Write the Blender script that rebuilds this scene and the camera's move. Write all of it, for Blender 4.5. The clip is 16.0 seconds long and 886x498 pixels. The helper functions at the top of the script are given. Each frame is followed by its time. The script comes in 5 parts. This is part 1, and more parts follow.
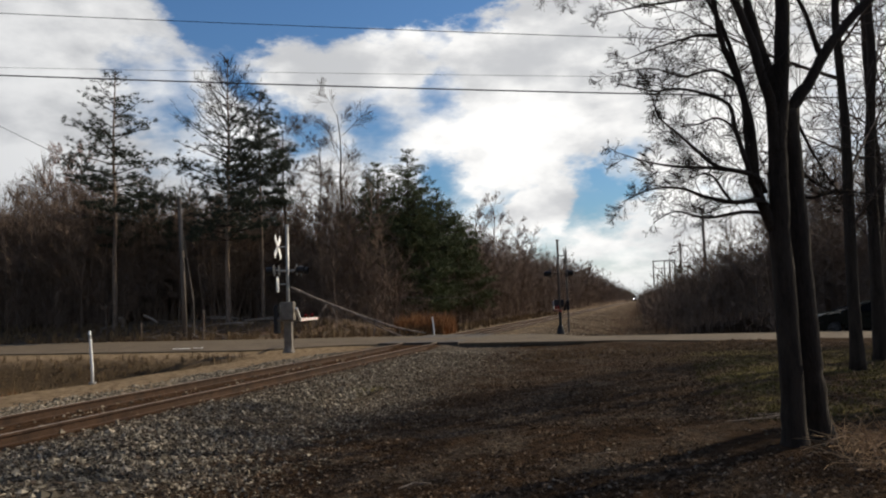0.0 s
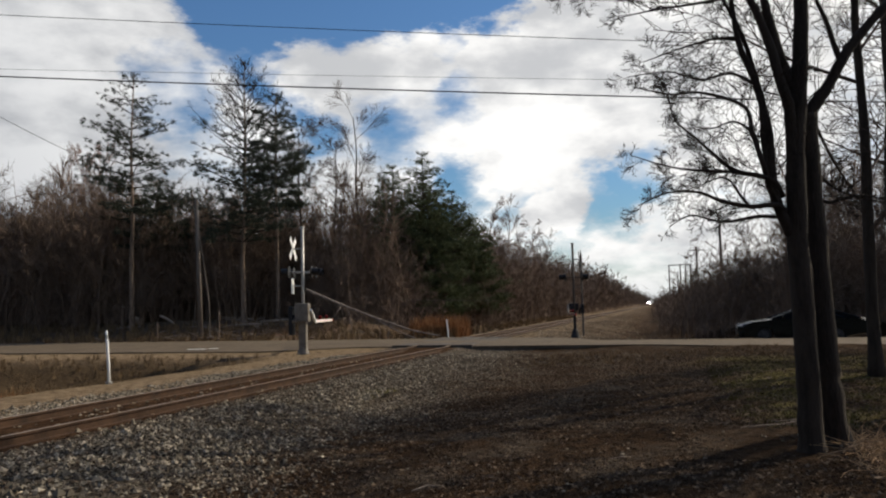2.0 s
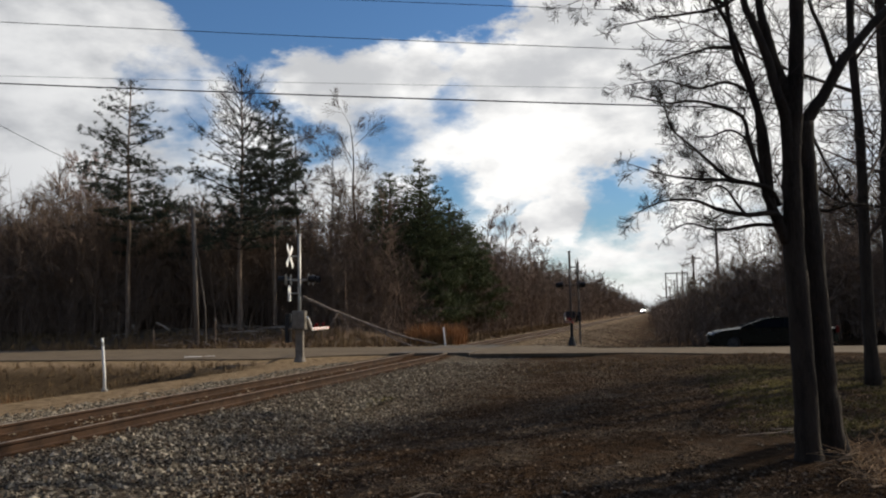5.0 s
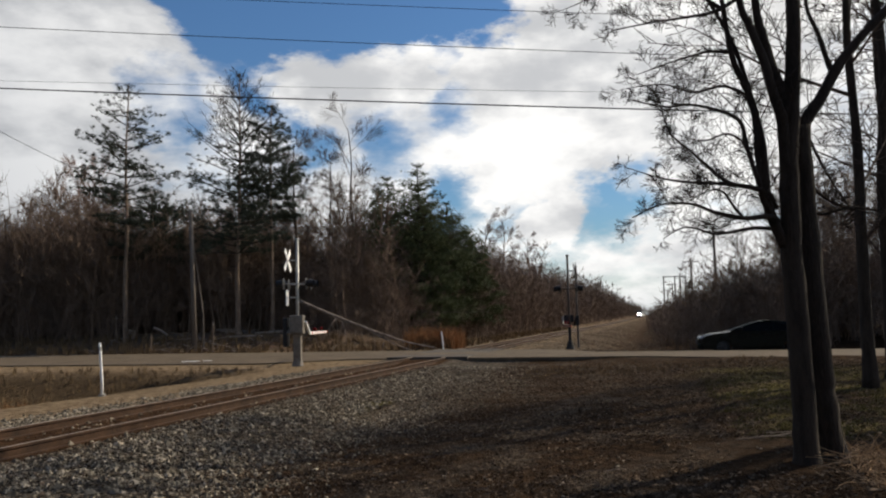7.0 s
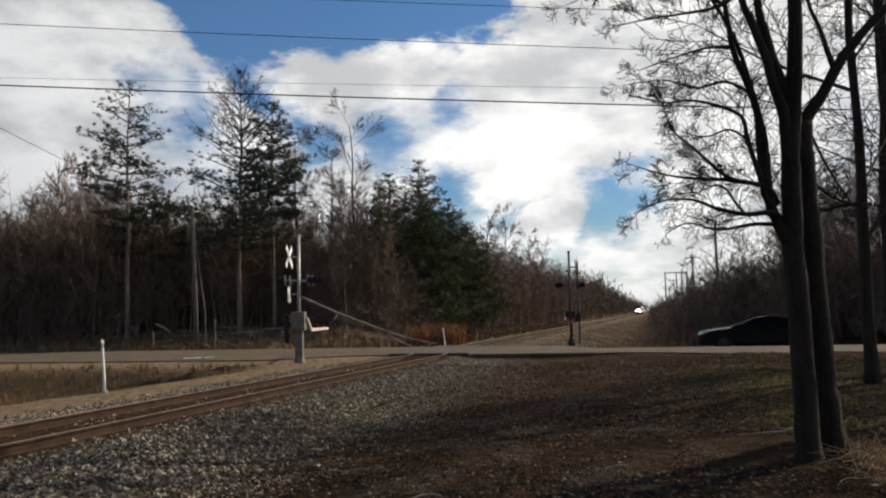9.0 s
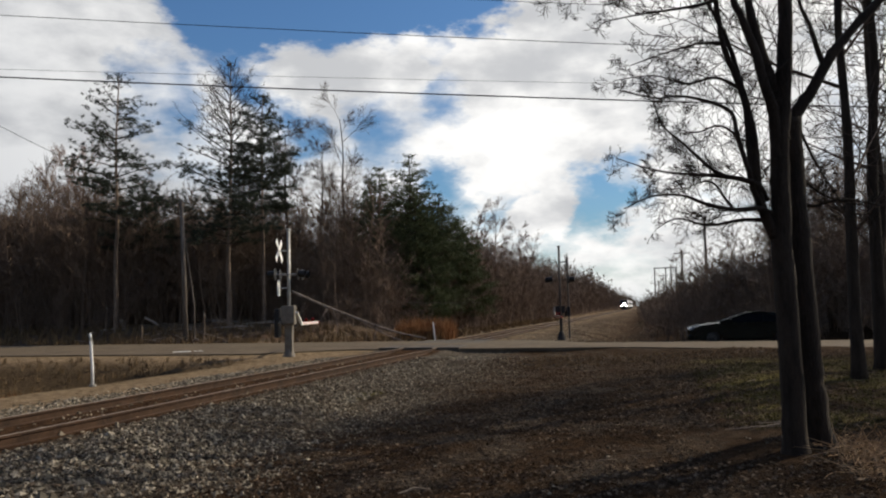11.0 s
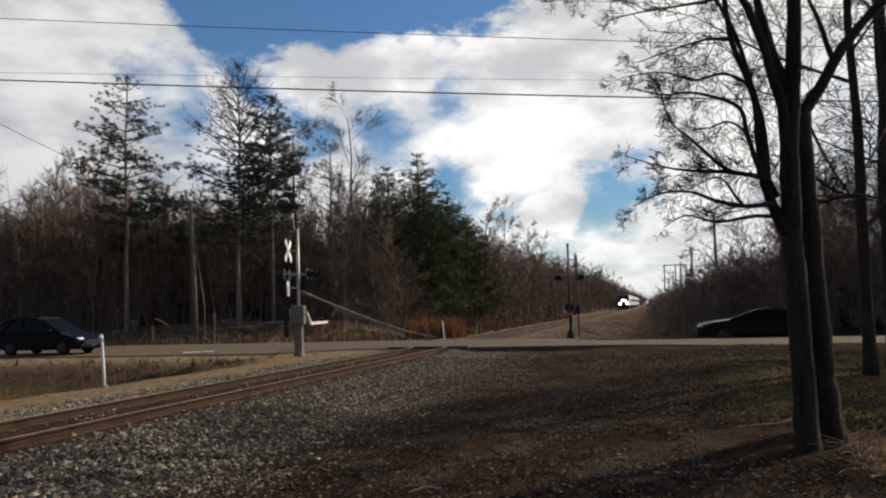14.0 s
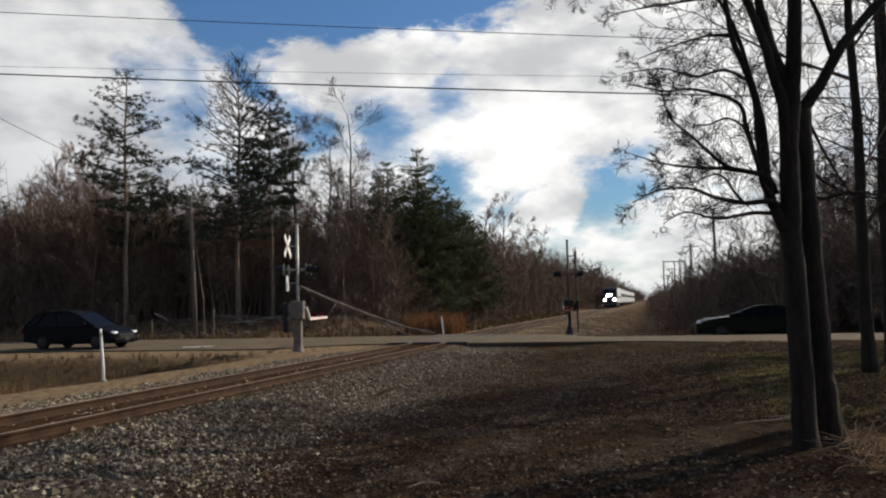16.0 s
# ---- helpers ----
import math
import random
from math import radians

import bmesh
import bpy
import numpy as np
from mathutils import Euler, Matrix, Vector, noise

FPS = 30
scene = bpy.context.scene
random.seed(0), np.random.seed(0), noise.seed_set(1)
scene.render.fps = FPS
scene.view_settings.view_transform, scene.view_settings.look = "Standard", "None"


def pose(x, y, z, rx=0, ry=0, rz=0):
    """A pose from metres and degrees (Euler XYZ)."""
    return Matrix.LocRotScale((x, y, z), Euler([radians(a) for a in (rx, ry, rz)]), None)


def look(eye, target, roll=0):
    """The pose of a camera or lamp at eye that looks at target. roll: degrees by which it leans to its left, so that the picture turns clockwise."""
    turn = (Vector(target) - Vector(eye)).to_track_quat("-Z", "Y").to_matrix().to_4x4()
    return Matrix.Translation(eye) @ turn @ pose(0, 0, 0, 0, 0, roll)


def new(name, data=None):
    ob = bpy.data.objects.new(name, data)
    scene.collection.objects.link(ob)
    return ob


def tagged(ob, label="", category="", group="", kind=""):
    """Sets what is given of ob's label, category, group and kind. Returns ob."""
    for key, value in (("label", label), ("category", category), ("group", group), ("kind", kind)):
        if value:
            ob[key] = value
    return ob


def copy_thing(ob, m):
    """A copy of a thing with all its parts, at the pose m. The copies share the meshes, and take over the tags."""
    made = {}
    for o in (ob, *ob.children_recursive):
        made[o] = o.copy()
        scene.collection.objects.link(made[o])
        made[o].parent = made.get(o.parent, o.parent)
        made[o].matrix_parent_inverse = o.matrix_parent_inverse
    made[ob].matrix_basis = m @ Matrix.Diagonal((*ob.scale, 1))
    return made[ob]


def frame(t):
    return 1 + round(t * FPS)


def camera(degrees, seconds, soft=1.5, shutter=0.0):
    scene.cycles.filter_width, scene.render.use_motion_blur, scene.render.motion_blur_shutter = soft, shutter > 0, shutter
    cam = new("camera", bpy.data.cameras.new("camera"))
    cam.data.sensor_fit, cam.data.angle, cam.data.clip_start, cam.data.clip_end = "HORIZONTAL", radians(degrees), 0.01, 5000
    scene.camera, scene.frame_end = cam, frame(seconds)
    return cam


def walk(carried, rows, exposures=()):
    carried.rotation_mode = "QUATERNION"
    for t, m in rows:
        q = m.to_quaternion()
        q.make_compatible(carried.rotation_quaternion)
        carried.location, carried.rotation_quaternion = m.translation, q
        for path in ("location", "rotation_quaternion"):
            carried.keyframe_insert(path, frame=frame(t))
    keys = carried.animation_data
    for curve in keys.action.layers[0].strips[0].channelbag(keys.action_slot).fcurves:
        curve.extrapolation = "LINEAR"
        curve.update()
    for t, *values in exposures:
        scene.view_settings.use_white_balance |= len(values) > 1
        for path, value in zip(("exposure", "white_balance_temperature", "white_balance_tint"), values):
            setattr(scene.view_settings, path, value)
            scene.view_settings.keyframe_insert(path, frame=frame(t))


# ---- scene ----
# World: the railway runs along +y, the road along x, the top of the rails is z = 0.
cam = camera(58.7, 16.0, soft=2.1)
EYE = (0.0, 0.0, 1.55)
TURNS = [(0.0, 4.05, 1.70, -0.67), (0.5, 4.11, 1.64, -0.26), (1.0, 4.47, 1.53, 0.01), (1.5, 4.30, 1.42, 0.07),
         (2.0, 4.27, 1.27, 0.37), (2.5, 4.30, 1.03, 0.39), (3.0, 3.99, 1.47, 0.25), (3.5, 4.06, 1.42, 0.43),
         (4.0, 4.65, 1.13, 0.44), (4.2, 4.70, 1.13, 0.11), (6.3, 4.98, 1.26, 0.23), (6.5, 5.00, 1.32, 0.15),
         (7.0, 5.11, 1.30, 0.00), (7.5, 5.08, 1.54, 0.37), (8.0, 5.06, 1.24, 0.21), (8.5, 4.81, 1.31, 0.37),
         (9.0, 4.85, 1.37, 0.11), (11.5, 4.38, 1.19, -0.64), (12.0, 4.62, 1.32, 0.08), (12.5, 4.57, 1.38, 0.26),
         (13.0, 4.59, 1.64, -0.13), (13.5, 4.08, 1.74, 0.02), (14.0, 4.36, 1.61, 0.06), (14.5, 4.21, 1.42, 0.18),
         (15.0, 4.30, 1.47, 0.06), (15.5, 4.09, 1.25, -0.12), (16.0, 4.05, 1.42, 0.00)]
walk(cam, [(t, pose(*EYE, 90 + p, r, 15 + y)) for t, p, r, y in TURNS], exposures=[(0, 0.0, 6600, 10), (16, 0.0, 6600, 10)])

# ---------------------------------------------------------------- light
SUN_AZ, SUN_EL = 47.0, 35.0          # degrees right of the railway's direction, and above the horizon
SUN_DIR = Vector((math.sin(radians(SUN_AZ)) * math.cos(radians(SUN_EL)),
                  math.cos(radians(SUN_AZ)) * math.cos(radians(SUN_EL)), math.sin(radians(SUN_EL))))
sun = new("sun", bpy.data.lights.new("sun", "SUN"))
sun.data.energy, sun.data.angle, sun.data.color = 5.0, radians(0.6), (1.0, 0.88, 0.70)
sun.matrix_world = look((0, 0, 60), Vector((0, 0, 60)) - SUN_DIR)


class Nodes:
    """Short hand for building a node tree."""

    def __init__(self, tree):
        self.tree = tree
        tree.nodes.clear()

    def add(self, kind, out=0, inputs=None, op="", clamp=False, ease=""):
        n = self.tree.nodes.new(kind)
        if op:
            n.operation = op
        if clamp:
            n.use_clamp = True
        if ease:
            n.interpolation_type = ease
        for k, v in (inputs or {}).items():
            if isinstance(v, bpy.types.NodeSocket):
                self.tree.links.new(v, n.inputs[k])
            else:
                n.inputs[k].default_value = v
        return n.outputs[out] if len(n.outputs) else n

    def math(self, op, a, b=0.0, c=0.0, clamp=False):
        return self.add("ShaderNodeMath", 0, {0: a, 1: b, 2: c}, op=op, clamp=clamp)

    def vmath(self, op, a, b=(0, 0, 0), out=0):
        return self.add("ShaderNodeVectorMath", out, {0: a, 1: b}, op=op)

    def step(self, x, lo, hi, a=0.0, b=1.0):
        return self.add("ShaderNodeMapRange", 0, {"Value": x, "From Min": lo, "From Max": hi, "To Min": a, "To Max": b},
                        ease="SMOOTHSTEP")

    def mix(self, f, a, b):
        n = self.tree.nodes.new("ShaderNodeMix")
        n.data_type = "RGBA"
        for k, v in ((0, f), (6, a), (7, b)):
            if isinstance(v, bpy.types.NodeSocket):
                self.tree.links.new(v, n.inputs[k])
            else:
                n.inputs[k].default_value = (*v, 1) if k and len(v) == 3 else v
        return n.outputs[2]

    def noise(self, vec, scale, detail=4.0, rough=0.55, out=0):
        return self.add("ShaderNodeTexNoise", out, {"Vector": vec, "Scale": scale, "Detail": detail, "Roughness": rough})


def view_dir(yaw, elev):
    """Direction from degrees right of the railway and degrees above the horizon."""
    y, e = radians(yaw), radians(elev)
    return (math.sin(y) * math.cos(e), math.cos(y) * math.cos(e), math.sin(e))


# (degrees right, degrees up, half width in degrees, strength): where the cloud opens (-) or gathers (+)
CLOUD_GAPS = [(-22.5, 26.0, 7.0, -0.62), (-13.0, 25.5, 5.0, -0.5), (-30.0, 25.0, 5.0, -0.4), (-30.5, 22.5, 3.2, -0.50), (-26.0, 22.5, 3.6, -0.52), (-21.0, 23.2, 3.4, -0.52), (-16.5, 23.2, 3.0, -0.50), (-12.0, 22.2, 2.6, -0.46),
              (-29.5, 18.8, 2.2, -0.36), (-27.0, 15.8, 1.9, -0.36), (-24.3, 13.2, 2.0, -0.36), (-34.6, 15.4, 2.2, -0.26), (-15.0, 18.3, 1.1, -0.24),
              (-13.0, 15.0, 1.9, -0.26), (-18.8, 15.6, 1.4, -0.14), (-19.0, 11.6, 2.0, -0.24), (-13.6, 8.6, 1.8, -0.32), (-9.6, 7.4, 1.6, -0.26),
              (-3.2, 7.6, 2.2, -0.40), (-0.6, 9.0, 2.0, -0.36), (-6.4, 5.0, 1.8, -0.26), (-7.2, 6.4, 1.6, 0.34),
              (-43.0, 17.0, 6.5, 0.34), (-42.0, 11.0, 5.0, 0.22), (-23.0, 17.3, 3.0, 0.36), (-18.0, 17.6, 2.6, 0.26), (-8.0, 17.6, 4.6, 0.36),
              (-9.0, 11.8, 4.2, 0.26), (-3.0, 20.5, 3.6, 0.34), (4.0, 16.0, 7.0, 0.30)]


def sky():
    world = bpy.data.worlds.new("sky")
    scene.world = world
    world.use_nodes = True
    n = Nodes(world.node_tree)
    d = n.add("ShaderNodeTexCoord", 0)
    d = n.vmath("NORMALIZE", d)
    xyz = n.tree.nodes.new("ShaderNodeSeparateXYZ")
    n.tree.links.new(d, xyz.inputs[0])
    up = n.math("ADD", n.math("MAXIMUM", xyz.outputs[2], 0.0), 0.16)
    flat = n.add("ShaderNodeCombineXYZ", 0, {0: n.math("DIVIDE", xyz.outputs[0], up), 1: n.math("DIVIDE", xyz.outputs[1], up), 2: 3.7})
    air = n.tree.nodes.new("ShaderNodeTexSky")
    air.sky_type, air.sun_disc, air.sun_elevation, air.sun_rotation = "NISHITA", False, radians(SUN_EL), radians(SUN_AZ)
    air.air_density, air.dust_density, air.ozone_density = 1.3, 0.6, 2.0
    blue = air.outputs[0]
    blue = n.vmath("MULTIPLY", blue, (0.044, 0.066, 0.092))
    puff = n.vmath("MULTIPLY", d, (1.0, 1.0, 2.1))
    amount = n.math("ADD", n.math("MULTIPLY", n.noise(flat, 1.6, 9, 0.58), 0.45), 0.36)
    wisps = n.math("MULTIPLY", n.math("SUBTRACT", n.noise(puff, 9.0, 9, 0.60), 0.5), 0.95)
    amount = n.math("ADD", amount, wisps)
    torn = n.vmath("SUBTRACT", n.noise(puff, 8.0, 6, 0.62, out=1), (0.5, 0.5, 0.5))
    torn = n.vmath("NORMALIZE", n.vmath("ADD", d, n.vmath("MULTIPLY", torn, (0.17, 0.17, 0.13))))
    for yaw, elev, wide, force in CLOUD_GAPS:
        near = n.vmath("DOT_PRODUCT", torn, view_dir(yaw, elev), out=1)
        amount = n.math("ADD", amount, n.step(near, math.cos(radians(wide * 1.5)), 1.0, 0.0, force))
    # the cloud is thinner overhead and behind the camera
    amount = n.math("ADD", amount, n.step(xyz.outputs[2], 0.42, 0.60, 0.0, -0.30))
    amount = n.math("ADD", amount, n.step(xyz.outputs[1], 0.45, -0.10, 0.0, -0.14))
    cover = n.step(amount, 0.12, 0.70)
    shade = n.math("ADD", n.math("MULTIPLY", n.noise(puff, 7.0, 7, 0.55), 1.2), n.math("MULTIPLY", amount, -0.03))
    glow = n.step(n.vmath("DOT_PRODUCT", d, tuple(SUN_DIR), out=1), 0.70, 0.96)
    tone = n.mix(n.step(shade, 0.40, 0.80), (1.02, 1.02, 1.01), (0.55, 0.565, 0.59))
    side = n.step(n.vmath("DOT_PRODUCT", d, tuple(SUN_DIR), out=1), -0.15, 0.50)
    tone = n.vmath("MULTIPLY", tone, n.mix(side, (0.56, 0.585, 0.63), (1.08, 1.08, 1.08)))
    tone = n.mix(n.math("MULTIPLY", glow, 0.7), tone, (1.22, 1.19, 1.13))
    sky_colour = n.mix(cover, blue, tone)
    haze = n.step(xyz.outputs[2], -0.03, 0.05, 0.0, 1.0)
    sky_colour = n.mix(haze, (0.62, 0.66, 0.70), sky_colour)
    back = n.add("ShaderNodeBackground", 0, {"Color": sky_colour, "Strength": 0.98})
    n.add("ShaderNodeOutputWorld", 0, {"Surface": back})


sky()

# ---------------------------------------------------------------- materials


def surface(name, dark, light, scale=4.0, rough=0.85, metal=0.0, bump=0.3, bump_scale=40.0, stretch=(1, 1, 1), spot=None, vary=0.0,
            emit=None, spec=0.25):
    """A worn surface: two colours mixed at two scales, fine relief, and single pieces that differ."""
    m = bpy.data.materials.new(name)
    m.use_nodes = True
    n = Nodes(m.node_tree)
    p = n.add("ShaderNodeTexCoord", 3)
    p = n.vmath("MULTIPLY", p, stretch)
    big, fine = n.noise(p, scale, 5), n.noise(p, scale * 7.3, 6, 0.65)
    f = n.step(n.math("ADD", n.math("MULTIPLY", big, 0.55), n.math("MULTIPLY", fine, 0.45)), 0.32, 0.68)
    colour = n.mix(f, dark, light)
    if spot:
        colour = n.mix(n.step(n.noise(p, scale * 2.7, 3), 0.58, 0.70), colour, spot)
    if vary:
        r = n.add("ShaderNodeObjectInfo", 5)
        k = n.math("ADD", n.math("MULTIPLY", r, vary), 1.0 - vary / 2)
        colour = n.vmath("SCALE", colour)
        n.tree.links.new(k, colour.node.inputs["Scale"])
    b = n.add("ShaderNodeBump", 0, {"Strength": bump, "Distance": 0.02, "Height": n.noise(p, bump_scale, 5, 0.6)})
    ins = {"Base Color": colour, "Roughness": n.math("ADD", n.math("MULTIPLY", fine, 0.25), rough - 0.12, clamp=True), "Metallic": metal, "Normal": b, "Specular IOR Level": spec}
    if emit:
        ins["Emission Color"], ins["Emission Strength"] = (*emit[0], 1), emit[1]
    bsdf = n.add("ShaderNodeBsdfPrincipled", 0, ins)
    n.add("ShaderNodeOutputMaterial", 0, {"Surface": bsdf})
    return m


def island(name, dark, light, rough=0.9, power=1.6):
    """For joined pieces: each island takes its own tone between two colours."""
    m = bpy.data.materials.new(name)
    m.use_nodes = True
    n = Nodes(m.node_tree)
    geo = n.tree.nodes.new("ShaderNodeNewGeometry")
    p = n.add("ShaderNodeTexCoord", 3)
    f = n.math("ADD", n.math("MULTIPLY", n.math("POWER", geo.outputs["Random Per Island"], power), 0.8), n.math("MULTIPLY", n.noise(p, 6.0, 4), 0.3), clamp=True)
    colour = n.mix(f, dark, light)
    bsdf = n.add("ShaderNodeBsdfPrincipled", 0, {"Base Color": colour, "Roughness": rough, "Specular IOR Level": 0.08})
    n.add("ShaderNodeOutputMaterial", 0, {"Surface": bsdf})
    return m


def ground_material():
    """Gravel along the railway, dirt with dead leaves, dry grass by the ditch, a green patch by the trees."""
    m = bpy.data.materials.new("ground")
    m.use_nodes = True
    n = Nodes(m.node_tree)
    p = n.add("ShaderNodeTexCoord", 3)
    xyz = n.tree.nodes.new("ShaderNodeSeparateXYZ")
    n.tree.links.new(p, xyz.inputs[0])
    x, y = xyz.outputs[0], xyz.outputs[1]
    wob = n.math("MULTIPLY", n.math("SUBTRACT", n.noise(p, 0.35, 4), 0.5), 5.0)
    wob2 = n.math("MULTIPLY", n.math("SUBTRACT", n.noise(p, 1.7, 5, 0.65), 0.5), 1.6)
    xw = n.math("ADD", n.math("ADD", x, wob), wob2)
    fine, mid = n.noise(p, 38, 4, 0.7), n.noise(p, 5.0, 6, 0.65)
    cell = n.add("ShaderNodeTexVoronoi", 1, {"Vector": p, "Scale": 16.0})
    grey = n.add("ShaderNodeSeparateColor", 0, {0: cell})
    dirt = n.mix(n.step(mid, 0.32, 0.68), (0.0125, 0.0068, 0.0034), (0.056, 0.0325, 0.0175))
    dirt = n.mix(n.step(fine, 0.56, 0.74), dirt, (0.13, 0.095, 0.065))
    stone = n.mix(grey, (0.035, 0.027, 0.019), (0.17, 0.145, 0.115))
    tan = n.mix(n.step(mid, 0.3, 0.7), (0.12, 0.085, 0.05), (0.28, 0.205, 0.13))
    dry = n.mix(n.step(fine, 0.35, 0.7), (0.05, 0.034, 0.02), (0.13, 0.09, 0.05))
    green = n.mix(n.step(fine, 0.3, 0.7), (0.05, 0.044, 0.012), (0.125, 0.105, 0.034))
    gravel = n.math("MULTIPLY", n.step(xw, -4.0, -6.4), n.step(xw, -13.2, -11.6))
    c = n.mix(n.math("MULTIPLY", gravel, 0.85), dirt, stone)
    scatter = n.math("MULTIPLY", n.step(n.noise(p, 0.8, 5, 0.6), 0.45, 0.62), n.step(xw, 3.0, -2.0))
    c = n.mix(n.math("MULTIPLY", scatter, 0.45), c, stone)
    middle = n.math("SUBTRACT", 1.0, n.step(n.math("ABSOLUTE", n.math("ADD", x, 9.12)), 0.95, 1.25))
    c = n.mix(middle, c, n.mix(n.step(mid, 0.3, 0.7), (0.022, 0.012, 0.007), (0.085, 0.048, 0.026)))
    c = n.mix(n.math("MULTIPLY", n.step(xw, -10.6, -11.6), n.step(y, 48, 40)), c, tan)
    c = n.mix(n.math("MULTIPLY", n.step(xw, -13.4, -14.6), n.step(y, 27, 25)), c, dry)
    beyond = n.step(y, 40.5, 43)
    # left clearing: dry ground colour lightened in place of the sunlight it lacks
    c = n.mix(n.math("MULTIPLY", beyond, n.step(xw, -11.5, -13.5)), c, n.mix(n.step(fine, 0.3, 0.7), (0.085, 0.055, 0.035), (0.23, 0.15, 0.10)))
    c = n.mix(n.math("MULTIPLY", beyond, n.step(xw, -13.0, -12.0)), c, dirt)
    bank = n.math("MULTIPLY", beyond, n.math("MULTIPLY", n.step(xw, -13.2, -12.0), n.step(xw, -5.0, -7.0)))
    c = n.mix(n.math("MULTIPLY", bank, n.step(mid, 0.25, 0.6)), c, tan)
    c = n.mix(n.math("MULTIPLY", n.math("MULTIPLY", beyond, n.step(n.noise(p, 0.3, 5, 0.6), 0.4, 0.6)), n.step(xw, -1.0, -5.0)), c, n.mix(fine, (0.06, 0.044, 0.03), (0.17, 0.13, 0.09)))
    c = n.mix(n.math("MULTIPLY", beyond, middle), c, n.mix(mid, (0.02, 0.012, 0.008), (0.07, 0.043, 0.026)))
    lawn = n.math("MULTIPLY", n.math("MULTIPLY", n.step(xw, 0.9, 2.0), n.step(y, 10.2, 12.0)), n.math("MULTIPLY", n.step(y, 27, 20), n.step(n.noise(p, 0.5, 4), 0.36, 0.55)))
    c = n.mix(n.math("MULTIPLY", lawn, 0.85), c, green)
    h = n.math("ADD", n.math("MULTIPLY", mid, 1.0), n.math("MULTIPLY", fine, 0.5))
    b = n.add("ShaderNodeBump", 0, {"Strength": 1.0, "Distance": 0.10, "Height": h})
    bsdf = n.add("ShaderNodeBsdfPrincipled", 0, {"Base Color": c, "Roughness": 0.95, "Specular IOR Level": 0.02, "Normal": b})
    n.add("ShaderNodeOutputMaterial", 0, {"Surface": bsdf})
    return m


GROUND = ground_material()
ASPHALT = surface("asphalt", (0.066, 0.049, 0.031), (0.122, 0.092, 0.06), 0.8, 0.92, bump=0.4, bump_scale=90, spot=(0.095, 0.071, 0.047))
PANEL = surface("crossing_panel", (0.05, 0.042, 0.035), (0.10, 0.085, 0.07), 2.0, 0.9)
RAIL_RUST = surface("rail_rust", (0.020, 0.011, 0.0065), (0.066, 0.034, 0.018), 3.0, 0.8, 0.2, spot=(0.06, 0.035, 0.022))
RAIL_TOP = surface("rail_top", (0.26, 0.19, 0.13), (0.40, 0.31, 0.23), 3.0, 0.42, 0.8, bump=0.05)
TIE = surface("tie_wood", (0.035, 0.022, 0.014), (0.11, 0.064, 0.037), 1.6, 0.9, stretch=(0.6, 6, 4), bump=0.6, vary=0.5)
STONES = island("ballast_stone", (0.016, 0.0128, 0.009), (0.42, 0.36, 0.27), power=2.4)
LITTER = island("leaf_litter", (0.014, 0.0095, 0.0065), (0.17, 0.122, 0.082))
BARK = surface("bark", (0.014, 0.010, 0.0075), (0.05, 0.037, 0.027), 5.0, 0.95, stretch=(2, 2, 0.35), bump=1.0, bump_scale=26)
# bark lightened to put the sun on the pine stems into the colour
PINE_BARK = surface("pine_bark", (0.075, 0.052, 0.038), (0.26, 0.195, 0.145), 4.0, 0.95, stretch=(2, 2, 0.4), bump=0.8, bump_scale=20)
BARK_PALE = surface("pale_bark", (0.15, 0.115, 0.085), (0.38, 0.31, 0.25), 4.0, 0.95, stretch=(2, 2, 0.4), bump=0.7, bump_scale=20)
TWIG = surface("twig", (0.045, 0.031, 0.023), (0.115, 0.083, 0.063), 1.0, 0.9, bump=0.2)
TWIG_PINK = surface("reddish_twig", (0.13, 0.085, 0.07), (0.27, 0.19, 0.155), 0.6, 0.9, bump=0.2)
BRUSH = island("brush", (0.078, 0.056, 0.042), (0.26, 0.19, 0.143))
NEEDLE = island("pine_needle", (0.040, 0.052, 0.024), (0.12, 0.135, 0.062), 0.7)
NEEDLE_GREY = island("thin_pine_needle", (0.022, 0.029, 0.020), (0.075, 0.085, 0.062), 0.7)
GRASS_DRY = island("dry_grass", (0.08, 0.052, 0.028), (0.25, 0.175, 0.10))
GRASS_PALE = island("straw_grass", (0.20, 0.12, 0.06), (0.56, 0.38, 0.22))
GRASS_RED = island("russet_grass", (0.16, 0.075, 0.03), (0.36, 0.19, 0.09))
GRASS_GREEN = island("green_grass", (0.055, 0.05, 0.013), (0.15, 0.128, 0.044))
DEADWOOD = surface("dead_wood", (0.11, 0.085, 0.065), (0.36, 0.29, 0.235), 3.0, 0.9, stretch=(1, 1, 1), bump=0.6)
POLE_WOOD = surface("pole_wood", (0.075, 0.062, 0.052), (0.17, 0.145, 0.125), 3.0, 0.9, stretch=(3, 3, 0.3), bump=0.6)
GALV = surface("galvanised_steel", (0.24, 0.235, 0.22), (0.42, 0.41, 0.39), 5.0, 0.5, 0.5, bump=0.1)
GREY_BOX = surface("grey_paint", (0.10, 0.085, 0.07), (0.20, 0.178, 0.15), 4.0, 0.55, 0.1, bump=0.08)
WHITE = surface("white_paint", (0.66, 0.66, 0.64), (0.84, 0.84, 0.82), 5.0, 0.5, bump=0.06)
RED = surface("red_paint", (0.36, 0.03, 0.025), (0.50, 0.05, 0.04), 5.0, 0.45, bump=0.05)
BLACK = surface("black_paint", (0.010, 0.010, 0.011), (0.024, 0.024, 0.026), 5.0, 0.5, bump=0.05)
